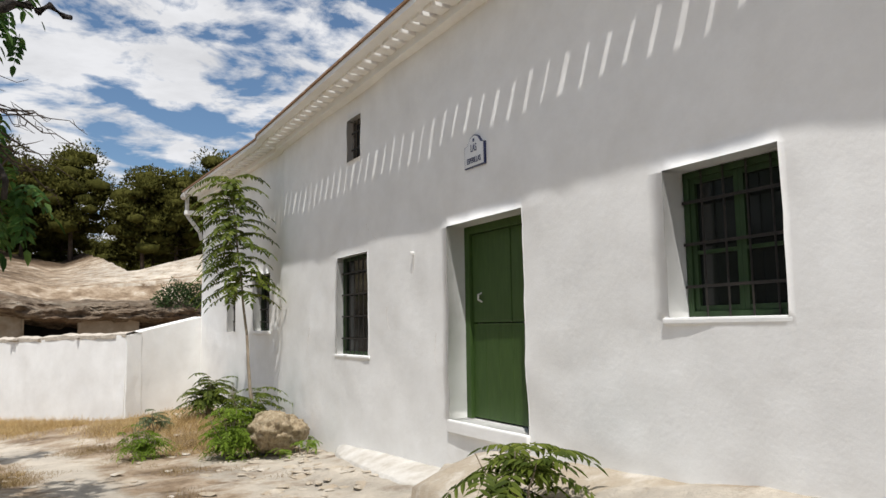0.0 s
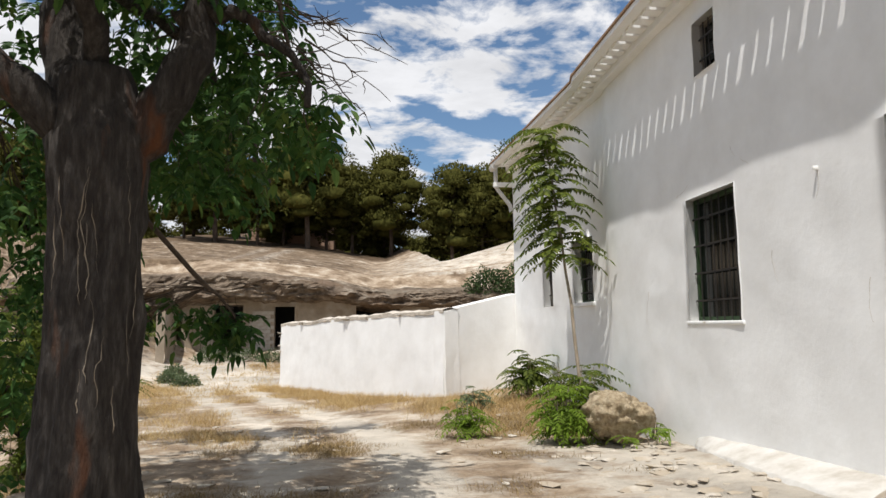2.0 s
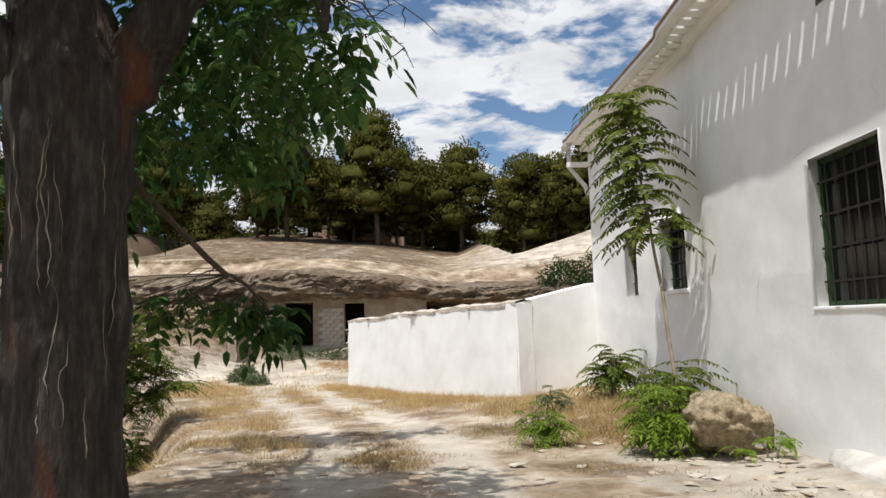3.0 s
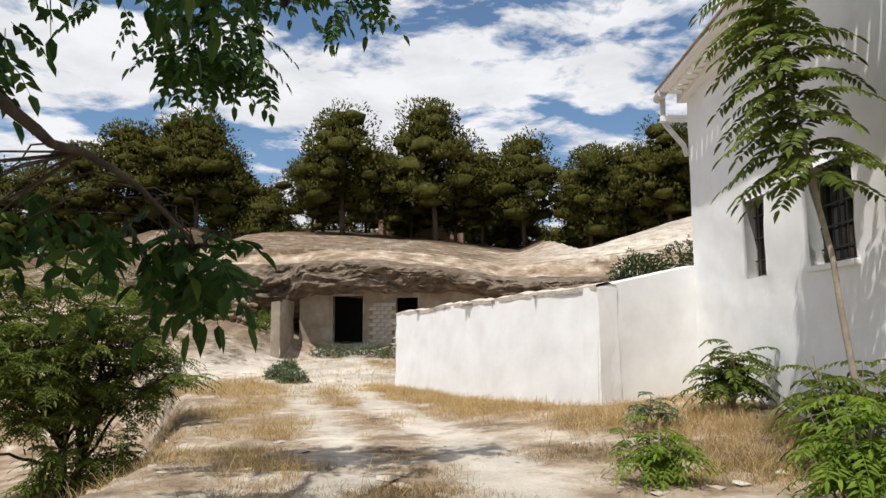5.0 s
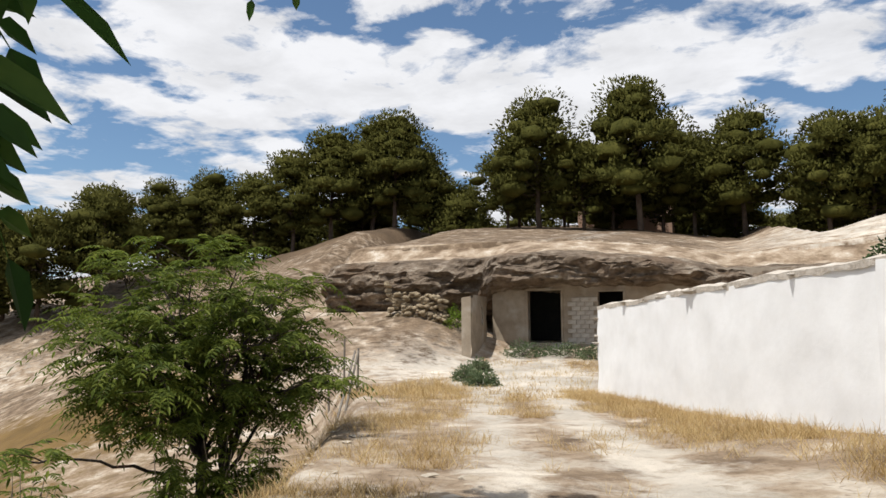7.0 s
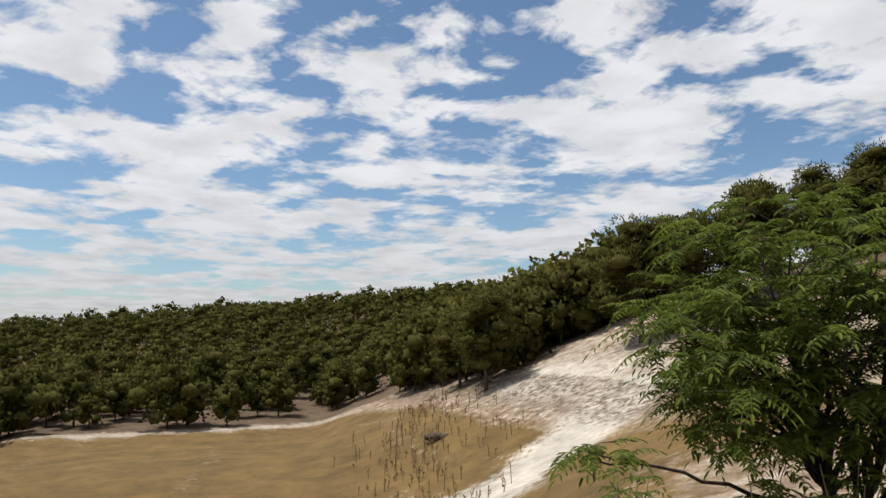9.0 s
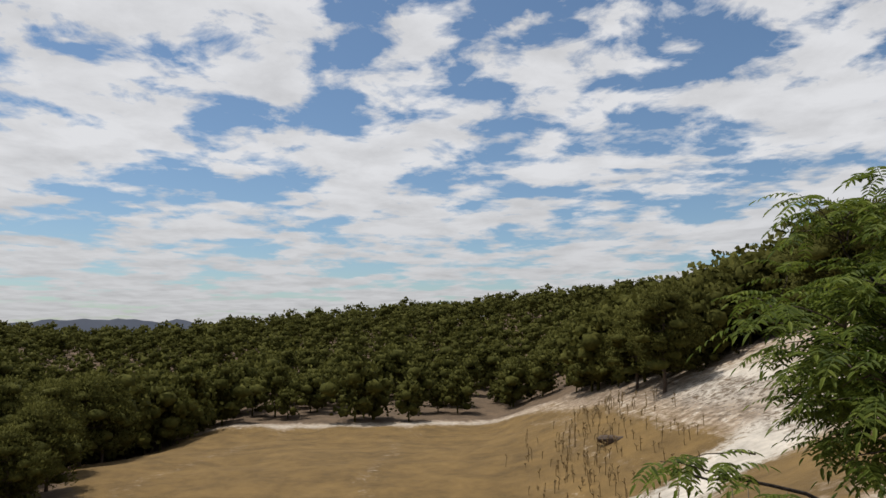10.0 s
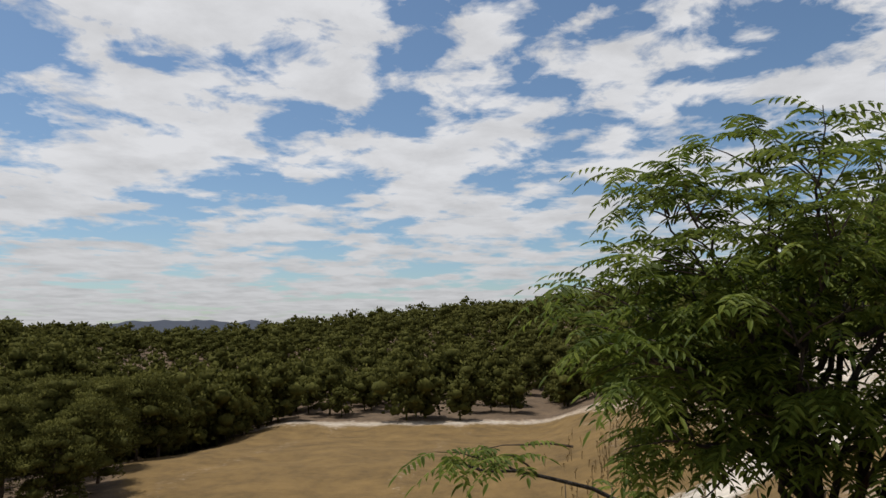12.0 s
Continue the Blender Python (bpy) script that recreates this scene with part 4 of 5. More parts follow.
BOUGHS = [  # start, end, bow, radii
    ((-6.42, 1.95, bz + 2.9), (-6.7, 2.3, bz + 5.6), (-0.15, 0, 0), 0.26, 0.10),
    ((-6.27, 1.95, bz + 2.8), (-5.6, 2.1, bz + 4.9), (0.25, 0, -0.15), 0.22, 0.09),
    ((-6.45, 1.85, bz + 2.95), (-8.3, 1.2, bz + 4.6), (-0.1, 0, 0.1), 0.17, 0.06),
    ((-6.35, 2.1, bz + 2.9), (-7.9, 3.4, bz + 3.6), (0, 0.1, 0.35), 0.13, 0.045),
    ((-5.6, 2.1, bz + 4.8), (-4.2, 3.0, bz + 5.6), (0, 0, 0.2), 0.09, 0.03),
    ((-5.8, 2.05, bz + 4.0), (-4.7, 1.7, bz + 3.2), (0.1, 0, 0.35), 0.07, 0.025),
    ((-6.6, 2.3, bz + 5.0), (-7.4, 4.2, bz + 6.2), (0, 0, 0.2), 0.09, 0.03),
    ((-6.5, 2.2, bz + 4.4), (-5.5, 5.4, bz + 3.35), (0, 0.1, 0.5), 0.08, 0.03),
    ((-6.4, 2.1, bz + 3.4), (-6.2, 0.2, bz + 5.0), (0, -0.1, 0.2), 0.10, 0.03),
    ((-7.3, 4.0, bz + 6.0), (-7.2, 7.9, bz + 4.4), (0, 0, 0.5), 0.055, 0.015),
    ((-6.9, 3.4, bz + 5.8), (-6.1, 7.7, bz + 5.0), (0, 0, 0.4), 0.05, 0.015),
    ((-8.0, 1.3, bz + 4.0), (-9.2, 2.8, bz + 3.5), (0, 0, 0.3), 0.07, 0.02),
]
limb_ends = []
for i, (a, b, s, r0, r1) in enumerate(BOUGHS):
    pts = arc(a, b, s, 12, 0.05, i)
    raw("limb", *gnarl(tube(pts, [r0 + (r1 - r0) * k / 12 for k in range(13)], 12 if r0 > 0.12 else 8), 0.03, 6), M_BARK, big, smooth=True)
    limb_ends.append((pts, r1))
# the low bough that arches over the path's edge and hangs its leaves
bough = [Vector(p) for p in ((-6.45, 2.25, 2.75), (-6.15, 2.6, 2.05), (-5.85, 3.05, 1.62), (-5.77, 3.29, 1.50), (-5.84, 3.48, 1.50), (-5.89, 3.77, 1.54), (-5.88, 4.03, 1.51), (-5.85, 4.2, 1.46), (-5.82, 4.36, 1.38), (-5.78, 4.5, 1.30), (-5.75, 4.62, 1.2))]
raw("limb", *tube(bough, [0.027 - 0.0018 * k for k in range(11)], 8), M_TWIG, big, smooth=True)
lv = Leaves(5)
rng = random.Random(9)


def spray(center, spread, count, length, pairs=4, leaf=0.13, w=0.055, down=0.5):
    for _ in range(count):
        o = Vector([max(-1.5 * s, min(1.5 * s, rng.gauss(0, s))) for s in spread])
        p = Vector(center) + o
        d = o.normalized() * 0.6 + rand_dir(rng, -0.9, 0.4)
        d.z -= down * rng.random()
        lv.pinnate(p, d, length * rng.uniform(0.7, 1.2), pairs + rng.randint(-1, 1), leaf * rng.uniform(0.75, 1.15), w, 0.45)


for c, s, n in (((-5.80, 4.74, 1.17), (0.14, 0.11, 0.08), 26), ((-5.98, 4.56, 1.33), (0.12, 0.12, 0.05), 9), ((-6.66, 4.30, 1.36), (0.18, 0.12, 0.07), 15), ((-6.25, 4.1, 1.32), (0.14, 0.12, 0.06), 5),
                ((-7.45, 3.1, 2.5), (0.4, 0.3, 0.3), 40), ((-7.9, 4.3, 1.0), (0.4, 0.3, 0.35), 50), ((-7.9, 4.5, 0.1), (0.35, 0.3, 0.3), 40), ((-6.1, 3.4, 3.2), (0.35, 0.35, 0.25), 36), ((-5.65, 3.9, 2.75), (0.25, 0.3, 0.15), 34), ((-7.25, 4.3, 2.6), (0.25, 0.3, 0.25), 40),
                ((-7.1, 8.0, 3.76), (0.34, 0.22, 0.17), 90), ((-6.0, 7.8, 4.55), (0.45, 0.35, 0.3), 70), ((-6.8, 7.4, 4.75), (0.5, 0.5, 0.3), 90), ((-7.9, 7.0, 4.5), (0.5, 0.5, 0.35), 80), ((-6.5, 4.6, 3.0), (0.22, 0.2, 0.12), 16),
                ((-5.0, 2.3, 2.85), (0.28, 0.25, 0.18), 34), ((-4.85, 2.1, 2.95), (0.22, 0.22, 0.15), 20), ((-5.6, 3.4, 3.9), (0.5, 0.5, 0.3), 70),
                ((-5.4, 3.0, 5.1), (0.5, 0.5, 0.4), 60), ((-6.0, 2.6, 3.9), (0.6, 0.5, 0.35), 80), ((-7.3, 4.0, 5.4), (0.7, 0.6, 0.5), 110),
                ((-6.6, 2.4, 5.2), (1.0, 0.9, 0.5), 170), ((-6.2, 0.3, 4.7), (0.8, 0.6, 0.5), 120), ((-8.4, 1.3, 4.0), (0.7, 0.6, 0.5), 110),
                ((-9.1, 2.8, 3.2), (0.5, 0.5, 0.4), 70), ((-7.7, 3.4, 3.3), (0.5, 0.5, 0.4), 70), ((-7.7, 4.0, 1.9), (0.35, 0.3, 0.35), 50),
                ((-8.3, 3.4, 2.0), (0.5, 0.4, 0.5), 60), ((-5.9, 2.9, 2.75), (0.35, 0.3, 0.2), 40), ((-5.9, 1.2, 4.4), (0.5, 0.5, 0.35), 80), ((-7.5, 0.6, 5.2), (0.8, 0.7, 0.5), 110)):
    spray(c, s, n, 0.24 if c[2] < 1.5 else 0.31, 3 if c[2] < 3.2 else 4, 0.155 if 1.05 < c[2] < 1.3 else 0.135, 0.072)
    # twigs that carry the spray
    for k in range(max(4, n // 9)):
        q = Vector(c) + Vector([rng.gauss(0, v * 0.8) for v in s])
        src = min((p for pts, _ in limb_ends for p in pts[3:]), key=lambda p: (p - Vector(c)).length)
        if c[2] < 1.5:
            src = bough[rng.randint(7, 10)] if c[0] > -6.4 else bough[5]
        tw = arc(src, q, (0, 0, 0.12), 6, 0.03, rng.randint(0, 999))
        raw("twig", *tube(tw, [(0.006 if c[2] < 1.5 else 0.010) * (1 - 0.12 * j) for j in range(7)], 5), M_TWIG, big)
lv.make("foliage", M_WALNUT, big, "drooping dark green compound leaves")
# bare dead twigs reaching out over the path
dead = []
for i in range(16):
    base = Vector((-4.9 + rng.uniform(-0.5, 0.2), 2.4 + rng.uniform(-0.3, 0.5), 3.55 + rng.uniform(-0.1, 0.5)))
    endp = base + Vector((rng.uniform(0.4, 1.0), rng.uniform(-0.2, 0.6), rng.uniform(-0.55, 0.15)))
    pts = arc(base, endp, (0, 0, rng.uniform(-0.05, 0.12)), 7, 0.05, i)
    dead.append(tube(pts, [0.011 - 0.0012 * k for k in range(8)], 5))
    for k in range(3):
        q = pts[rng.randint(3, 6)]
        dead.append(tube(arc(q, q + rand_dir(rng, -0.4, 0.5) * 0.22, (0, 0, 0), 3, 0.02, i * 7 + k), [0.006, 0.005, 0.004, 0.002], 4))
raw("dead_branchwork", *join(*dead), M_TWIG, big, "bare crooked dead twigs")
raw("limb", *tube(arc((-5.6, 2.1, bz + 4.8), (-4.95, 2.5, 3.6), (0.1, 0, 0.25), 8, 0.03, 3), [0.04 - 0.003 * k for k in range(9)], 7), M_TWIG, big)

# ---- the small many-stemmed tree below the terrace edge ----
ST = Vector((-11.7, 12.75, -1.75))
small = tagged(new("young_tree"), "bushy young tree with feathery pinnate leaves", "tree")
lv = Leaves(15)
rng = random.Random(31)
foot_z = land_at(ST.x, ST.y)
tips = []
CROWN, REACH = Vector((-12.0, 12.95, 0.25)), Vector((1.8, 2.2, 1.60))
N_LIMB = 46
bole = arc((ST.x, ST.y, foot_z - 0.2), (ST.x - 0.15, ST.y - 0.1, foot_z + 1.75), (0.08, 0.1, 0), 10, 0.02, 2)
raw("trunk", *tube(bole, [0.105 - 0.006 * q for q in range(11)], 10), M_BARK, small, smooth=True)
bole_b = arc((ST.x + 0.1, ST.y + 0.15, foot_z - 0.2), (ST.x + 0.45, ST.y + 0.7, foot_z + 1.6), (0, -0.12, 0), 10, 0.02, 3)
raw("trunk", *tube(bole_b, [0.075 - 0.004 * q for q in range(11)], 10), M_BARK, small, smooth=True)
for i in range(N_LIMB):
    zt = 1 - 1.5 * (i + 0.5) / N_LIMB
    a = i * 2.39996 + rng.uniform(-0.25, 0.25)
    rr = math.sqrt(max(0, 1 - zt * zt))
    d = Vector((math.cos(a) * rr, math.sin(a) * rr, zt))
    k = (1.0 if i % 3 else 0.66) * rng.uniform(0.8, 1.05) * (1 + 0.3 * noise.noise(d * 1.9 + Vector((4, 1, 7))))
    end = CROWN + Vector((d.x * REACH.x, d.y * REACH.y, d.z * REACH.z)) * k
    end.y += 0.5 * max(0.0, zt) - (0.30 * d.y * REACH.y if zt < 0.15 else 0.0)
    end.z = max(end.z - 0.1, foot_z + 0.45)
    fork = (bole_b if d.y > 0.35 else bole)[rng.randint(5, 10) if zt > -0.1 else rng.randint(4, 6)]
    run = arc(fork, end, (0, 0, 0.16 if zt > -0.2 else 0.26), 9, 0.06, i)
    raw("limb", *tube(run, [0.036 * (1 - 0.09 * q) for q in range(10)], 7), M_BARK, small, smooth=True)
    for q in range(8):
        t = rng.uniform(0.5, 1.0)
        p = fork.lerp(end, t) + Vector((0, 0, 0.14 * 4 * t * (1 - t)))
        e = p + (rand_dir(rng, -0.35, 0.7) + d * 0.55) * rng.uniform(0.25, 0.6)
        tips.append((p, e))
    tips.append((end, end + (d * 0.6 + rand_dir(rng, -0.2, 0.7)) * 0.3))
tips += [(Vector((-12.1, 10.5, -0.95)), Vector((-11.85, 9.75, -0.72))), (Vector((-12.1, 10.6, -0.95)), Vector((-11.7, 10.3, -0.72))), (Vector((-12.6, 11.0, -0.8)), Vector((-12.1, 10.1, -0.75)))]
raw("stem", *tube(arc((ST.x, ST.y - 0.1, foot_z + 0.5), (-11.85, 9.9, -0.8), (0, 0, 0.1), 10, 0.04, 9), [0.03 - 0.002 * q for q in range(11)], 7), M_BARK, small, smooth=True)
tw_all = []
for q, e in tips:
    tw_all.append(tube(arc(q, e, (0, 0, 0.05), 4, 0.02, 1), [0.011, 0.009, 0.007, 0.005, 0.003], 4))
    along = (e - q).normalized()
    for k in range(6):  # a whorl round the twig's end
        t = rng.uniform(0.72, 1.0) if k < 5 else rng.uniform(0.3, 0.7)
        d = along * 0.55 + rand_dir(rng, -0.35, 0.5)
        lv.pinnate(q.lerp(e, t), d, rng.uniform(0.32, 0.50), rng.randint(6, 7), rng.uniform(0.10, 0.14), 0.038, 0.42)
tagged(raw("branchwork", *join(*tw_all), M_TWIG, small), kind="stuff")
lv.make("foliage", M_AIL, small, "mid green feathery leaves")


# ---- saplings and bushes by the house ----
def sapling(name, base, lean, height, leaves_n, leaf_l, mat, label, seed, crown=0.45, stem_r=0.03, low=0.0):
    """A slim stem with a whorl of long pinnate leaves."""
    th = tagged(new(name), label, "sapling")
    lv2 = Leaves(seed)
    r2 = random.Random(seed)
    b = Vector(base)
    top = b + Vector(lean) + Vector((0, 0, height))
    pts = arc(b - Vector((0, 0, 0.12)), top, (0.02, -0.06, 0), 10, 0.015, seed)
    raw("stem", *tube(pts, [stem_r * (1 - 0.07 * k) for k in range(11)], 8), M_STEM, th, smooth=True)
    for i in range(leaves_n):
        t = crown + (1 - crown) * (i + r2.random()) / leaves_n
        k = min(9, int(t * 10))
        p = pts[k].lerp(pts[k + 1], t * 10 - k)
        a = i * 2.4 + r2.uniform(-0.4, 0.4)
        d = Vector((math.cos(a) - 0.35, math.sin(a), 0.25 + 0.5 * (t - 0.5)))
        ln = leaf_l * r2.uniform(0.75, 1.1)
        lv2.pinnate(p, d, ln, int(ln / 0.058), 0.175, 0.068, 0.6)
    lv2.make("foliage", mat, th, "long pinnate leaves")
    return th


def pinnate_bush(name, base, count, leaf_l, mat, label, seed, leaf=0.13, w=0.045, rise=0.7):
    th = tagged(new(name), label, "bush")
    lv2 = Leaves(seed)
    r2 = random.Random(seed)
    b = Vector(base)
    stems = []
    for i in range(max(4, count // 5)):
        e = b + Vector((r2.gauss(0, 0.17), r2.gauss(0, 0.17), r2.uniform(0.3, rise)))
        stems.append(tube(arc(b + Vector((r2.gauss(0, 0.05), r2.gauss(0, 0.05), -0.05)), e, (0, 0, 0), 4, 0.02, i), [0.014, 0.012, 0.01, 0.008, 0.005], 5))
        for k in range(5):
            d = rand_dir(r2, -0.1, 0.7)
            ln = leaf_l * r2.uniform(0.6, 1.05)
            lv2.pinnate(b.lerp(e, r2.uniform(0.45, 1.0)), d, ln, max(5, int(ln / 0.058)), leaf * r2.uniform(0.8, 1.1), w, 0.5)
    raw("stemwork", *join(*stems), M_STEM, th)
    lv2.make("foliage", mat, th)
    return th


sapling("sapling", (-0.62, 8.0, land_at(-0.62, 8.0)), (-0.32, 1.15, 0), 5.45, 70, 0.86, M_AIL, "tall slender sapling with drooping pinnate leaves by wall", 3, 0.54, 0.04)
pinnate_bush("bush", (-0.75, 8.1, land_at(-0.75, 8.1)), 70, 0.68, M_AIL, "dark green pinnate bush at the sapling foot", 41, 0.15, 0.048, 1.15)
pinnate_bush("bush", (-0.75, 11.9, land_at(-0.75, 11.9)), 75, 0.75, M_AIL, "dark green pinnate bush against white wall", 42, 0.15, 0.05, 1.0)
pinnate_bush("bush", (-1.45, 6.55, land_at(-1.45, 6.55)), 110, 0.52, M_LIMEG, "bright yellow-green bush beside the boulder", 43, 0.12, 0.035, 0.85)
pinnate_bush("bush", (-2.7, 7.6, land_at(-2.7, 7.6)), 75, 0.42, M_LIMEG, "small bright green bush in dry grass", 44, 0.10, 0.03, 0.62)
pinnate_bush("bush", (-2.1, 10.9, land_at(-2.1, 10.9)), 30, 0.42, M_SAGE, "straggly green bush near the yard wall", 46, 0.10, 0.035, 0.5)
pinnate_bush("bush", (-1.0, -1.2, max(land_at(-1.0, -1.2), 0.1)), 34, 0.62, M_AIL, "low pinnate shoot growing by the doorstep", 45, 0.15, 0.05, 0.5)
pinnate_bush("weed", (-0.45, 5.6, land_at(-0.45, 5.6)), 6, 0.22, M_LIMEG, "tiny green weed by the boulder", 47, 0.08, 0.03, 0.15)

for bx, by, sd in ((-10.9, 12.2, 51), (-10.5, 12.6, 53), (-11.3, 11.6, 54), (-13.0, 11.0, 57), (-13.9, 11.6, 59)):
    pinnate_bush("bush", (bx, by, land_at(bx, by) - 0.05), 60, 0.5, M_AIL, "green suckers at the young tree foot", sd, 0.12, 0.04, 1.15)
# boulder on small stones
bo = stone_mesh("boulder", 61, M_BOULDER, 0.13, 0.62, 5)
for v in bo.vertices:
    q = v.co * 7
    v.co += v.co.normalized() * (noise.fractal(q, 0.9, 2, 4) * 0.035 - max(0, noise.noise(v.co * 9 + Vector((3, 3, 3))) - 0.25) * 0.10)
boulder = new("boulder", bo)
boulder.matrix_basis = pose(-0.66, 6.5, land_at(-0.66, 6.5) + 0.36, 0, 8, 70) @ Matrix.Diagonal((0.80, 0.50, 0.62, 1))
tagged(boulder, "large pitted pale brown boulder against the wall", "boulder")


# ---- shrubs made of small leaves ----
def shrub(name, base, size, count, leaf, mat, label, seed, cat="shrub"):
    th = tagged(new(name), label, cat)
    lv2 = Leaves(seed)
    r2 = random.Random(seed)
    b = Vector(base)
    stems = []
    for i in range(9):
        d = rand_dir(r2, 0.25, 1.0)
        e = b + Vector((d.x * size[0], d.y * size[1], d.z * size[2])) * 0.85
        stems.append(tube(arc(b - Vector((0, 0, 0.05)), e, (0, 0, 0.05), 4, 0.03, i), [0.02, 0.016, 0.012, 0.008, 0.004], 5))
    for i in range(count):
        d = rand_dir(r2, -0.05, 1.0)
        k = r2.uniform(0.45, 1.0) * (1 + 0.3 * noise.noise(d * 2.5 + Vector((seed, 0, 0))))
        p = b + Vector((d.x * size[0], d.y * size[1], max(0.03, d.z * size[2]))) * k
        lv2.leaflet(p, d + rand_dir(r2) * 0.9, rand_dir(r2), leaf * r2.uniform(0.7, 1.3), leaf * 0.42, 0.1)
    raw("stemwork", *join(*stems), M_TWIG, th)
    lv2.make("foliage", mat, th)
    return th


for i, (x, y, s, mat, lab) in enumerate([
        (-11.3, 25.0, (0.55, 0.4, 0.42), M_SAGE, "round grey-green shrub beside the yard wall"), (-12.3, 26.5, (0.5, 0.4, 0.5), M_SAGE, "pale grey-green scrub on bare chalk"),
        (-12.3, 34.2, (1.0, 0.6, 0.7), M_SAGE, "weedy green growth before the cave door"), (-10.6, 34.4, (1.2, 0.6, 0.55), M_SAGE, "weedy green growth before the cave door"),
        (-9.2, 34.0, (0.9, 0.6, 0.6), M_SAGE, "weedy green growth before the cave door"), (-13.0, 30.0, (0.5, 0.5, 0.5), M_SAGE, "pale grey-green scrub on bare chalk"),
        (-15.9, 35.5, (0.8, 0.6, 1.0), M_LIMEG, "bright green fig shoot below the cliff")]):
    shrub("shrub", (x, y, land_at(x, y)), s, 900, 0.11, mat, lab, 70 + i)
for i, (x, y, s) in enumerate([(2.6, 35.5, (1.6, 0.9, 1.5)), (5.4, 35.6, (2.2, 1.2, 2.0)), (7.6, 36.5, (2.0, 1.2, 2.0))]):
    z = 2.9 + 0.25 * i
    shrub("shrub", (x, y, z), s, 1600, 0.2, M_SCRUB, "dark green shrub on the rocky slope", 90 + i)

# ---- fence posts ----
for i, (x, y, h, lx, ly) in enumerate([(-14.9, 22.9, 1.5, 0, 0), (-15.4, 22.9, 1.55, -0.05, 0), (-13.5, 21.1, 1.2, 0.02, 0)]):
    p = new("fence_post")
    tagged(p, "thin weathered upright fence post in dry grass", "fence post", "fence posts")
    z = land_at(x, y)
    raw("post", *tube([(x, y, z - 0.2), (x + lx * 0.5, y, z + h * 0.5), (x + lx, y + ly, z + h)], [0.035, 0.032, 0.03], 7), M_POST, p)
for i, (x0, y0, x1, y1) in enumerate([(-13.54, 21.03, -12.75, 18.4), (-13.46, 21.06, -13.15, 19.8)]):
    p = new("fence_brace")
    tagged(p, "weathered rail leaning on a fence post", "fence brace", "fence posts")
    z0, z1 = land_at(-13.5, 21.1) + 1.12, land_at(x1, y1) - 0.03
    raw("rail", *tube([(x0, y0, z0), ((x0 + x1) / 2, (y0 + y1) / 2, (z0 + z1) / 2), (x1, y1, z1)], [0.03, 0.03, 0.034], 7), M_POST, p)


# ---- pines ----
ICO = bmesh.new()
bmesh.ops.create_icosphere(ICO, subdivisions=1, radius=1)
ICO_V = [v.co.copy() for v in ICO.verts]
ICO_F = [tuple(v.index for v in f.verts) for f in ICO.faces]
ICO.free()


def pine_parts(seed, height, spread, lean, clumps, tufts, tuft, trunk_f=0.35):
    """Trunk, limbs and a crown of clumps of needle tufts, round the origin."""
    r2 = random.Random(seed)
    tv = []
    top = Vector((lean[0], lean[1], height * 0.86))
    pts = arc((0, 0, -0.4), top, (lean[0] * -0.2, lean[1] * -0.2, 0), 8, 0.12, seed)
    tv.append(tube(pts, [0.22 * height / 10 * (1 - 0.095 * k) for k in range(9)], 7))
    verts, faces, norms = [], [], []
    centers = []
    for i in range(clumps):
        t = trunk_f + (1 - trunk_f) * (i + r2.random()) / clumps
        k = min(7, int(t * 8))
        p = pts[k].lerp(pts[k + 1], t * 8 - k)
        a = i * 2.4 + r2.uniform(-0.5, 0.5)
        prof = math.sin(math.pi * min(1, 0.18 + 0.80 * (t - trunk_f) / (1 - trunk_f))) ** 0.7
        out = spread * prof * r2.uniform(0.45, 1.0)
        c = p + Vector((math.cos(a) * out, math.sin(a) * out, r2.uniform(-0.3, 1.0) * height / 11))
        centers.append((c, height * r2.uniform(0.075, 0.16)))
        tv.append(tube(arc(p, c, (0, 0, -0.1 * out), 4, 0.05, i), [0.07, 0.06, 0.045, 0.035, 0.02], 4))
    centers.append((top + Vector((0, 0, height * 0.05)), height * 0.12))
    for c, rad in centers:
        o = len(verts)
        for q in ICO_V:
            k = 0.60 * (1 + 0.38 * noise.noise(q * 2.2 + c) + 0.22 * noise.noise(q * 5.0 + c))
            verts.append(c + Vector((q.x * rad * 1.35, q.y * rad * 1.35, q.z * rad * (0.8 if q.z > 0 else 0.6))) * k)
            norms.append((q + Vector((0, 0, 0.2)) + rand_dir(r2) * 0.35).normalized())
        faces.extend(tuple(i + o for i in f) for f in ICO_F)
        for _ in range(tufts):
            d = rand_dir(r2, -0.55, 1.0)
            k = r2.uniform(0.62, 1.05) ** 0.5 * (1 + 0.35 * noise.noise(d * 2.2 + c))
            p = c + Vector((d.x * rad * 1.35, d.y * rad * 1.35, d.z * rad * 0.85)) * k
            u = (d + rand_dir(r2) * 0.8 + Vector((0, 0, 0.4))).normalized()
            s = u.cross(rand_dir(r2)).normalized() * tuft * 0.28
            w = u * tuft * r2.uniform(0.6, 1.2)
            o = len(verts)
            verts.extend([p - s, p + s, p + w + s * 0.5, p + w - s * 0.5])
            nn = (d + Vector((0, 0, 0.25)) + rand_dir(r2) * 0.35).normalized()
            norms.extend([nn] * 4)
            faces.append((o, o + 1, o + 2, o + 3) if s.cross(w).dot(nn) > 0 else (o + 3, o + 2, o + 1, o))
    return join(*tv), (verts, faces), norms


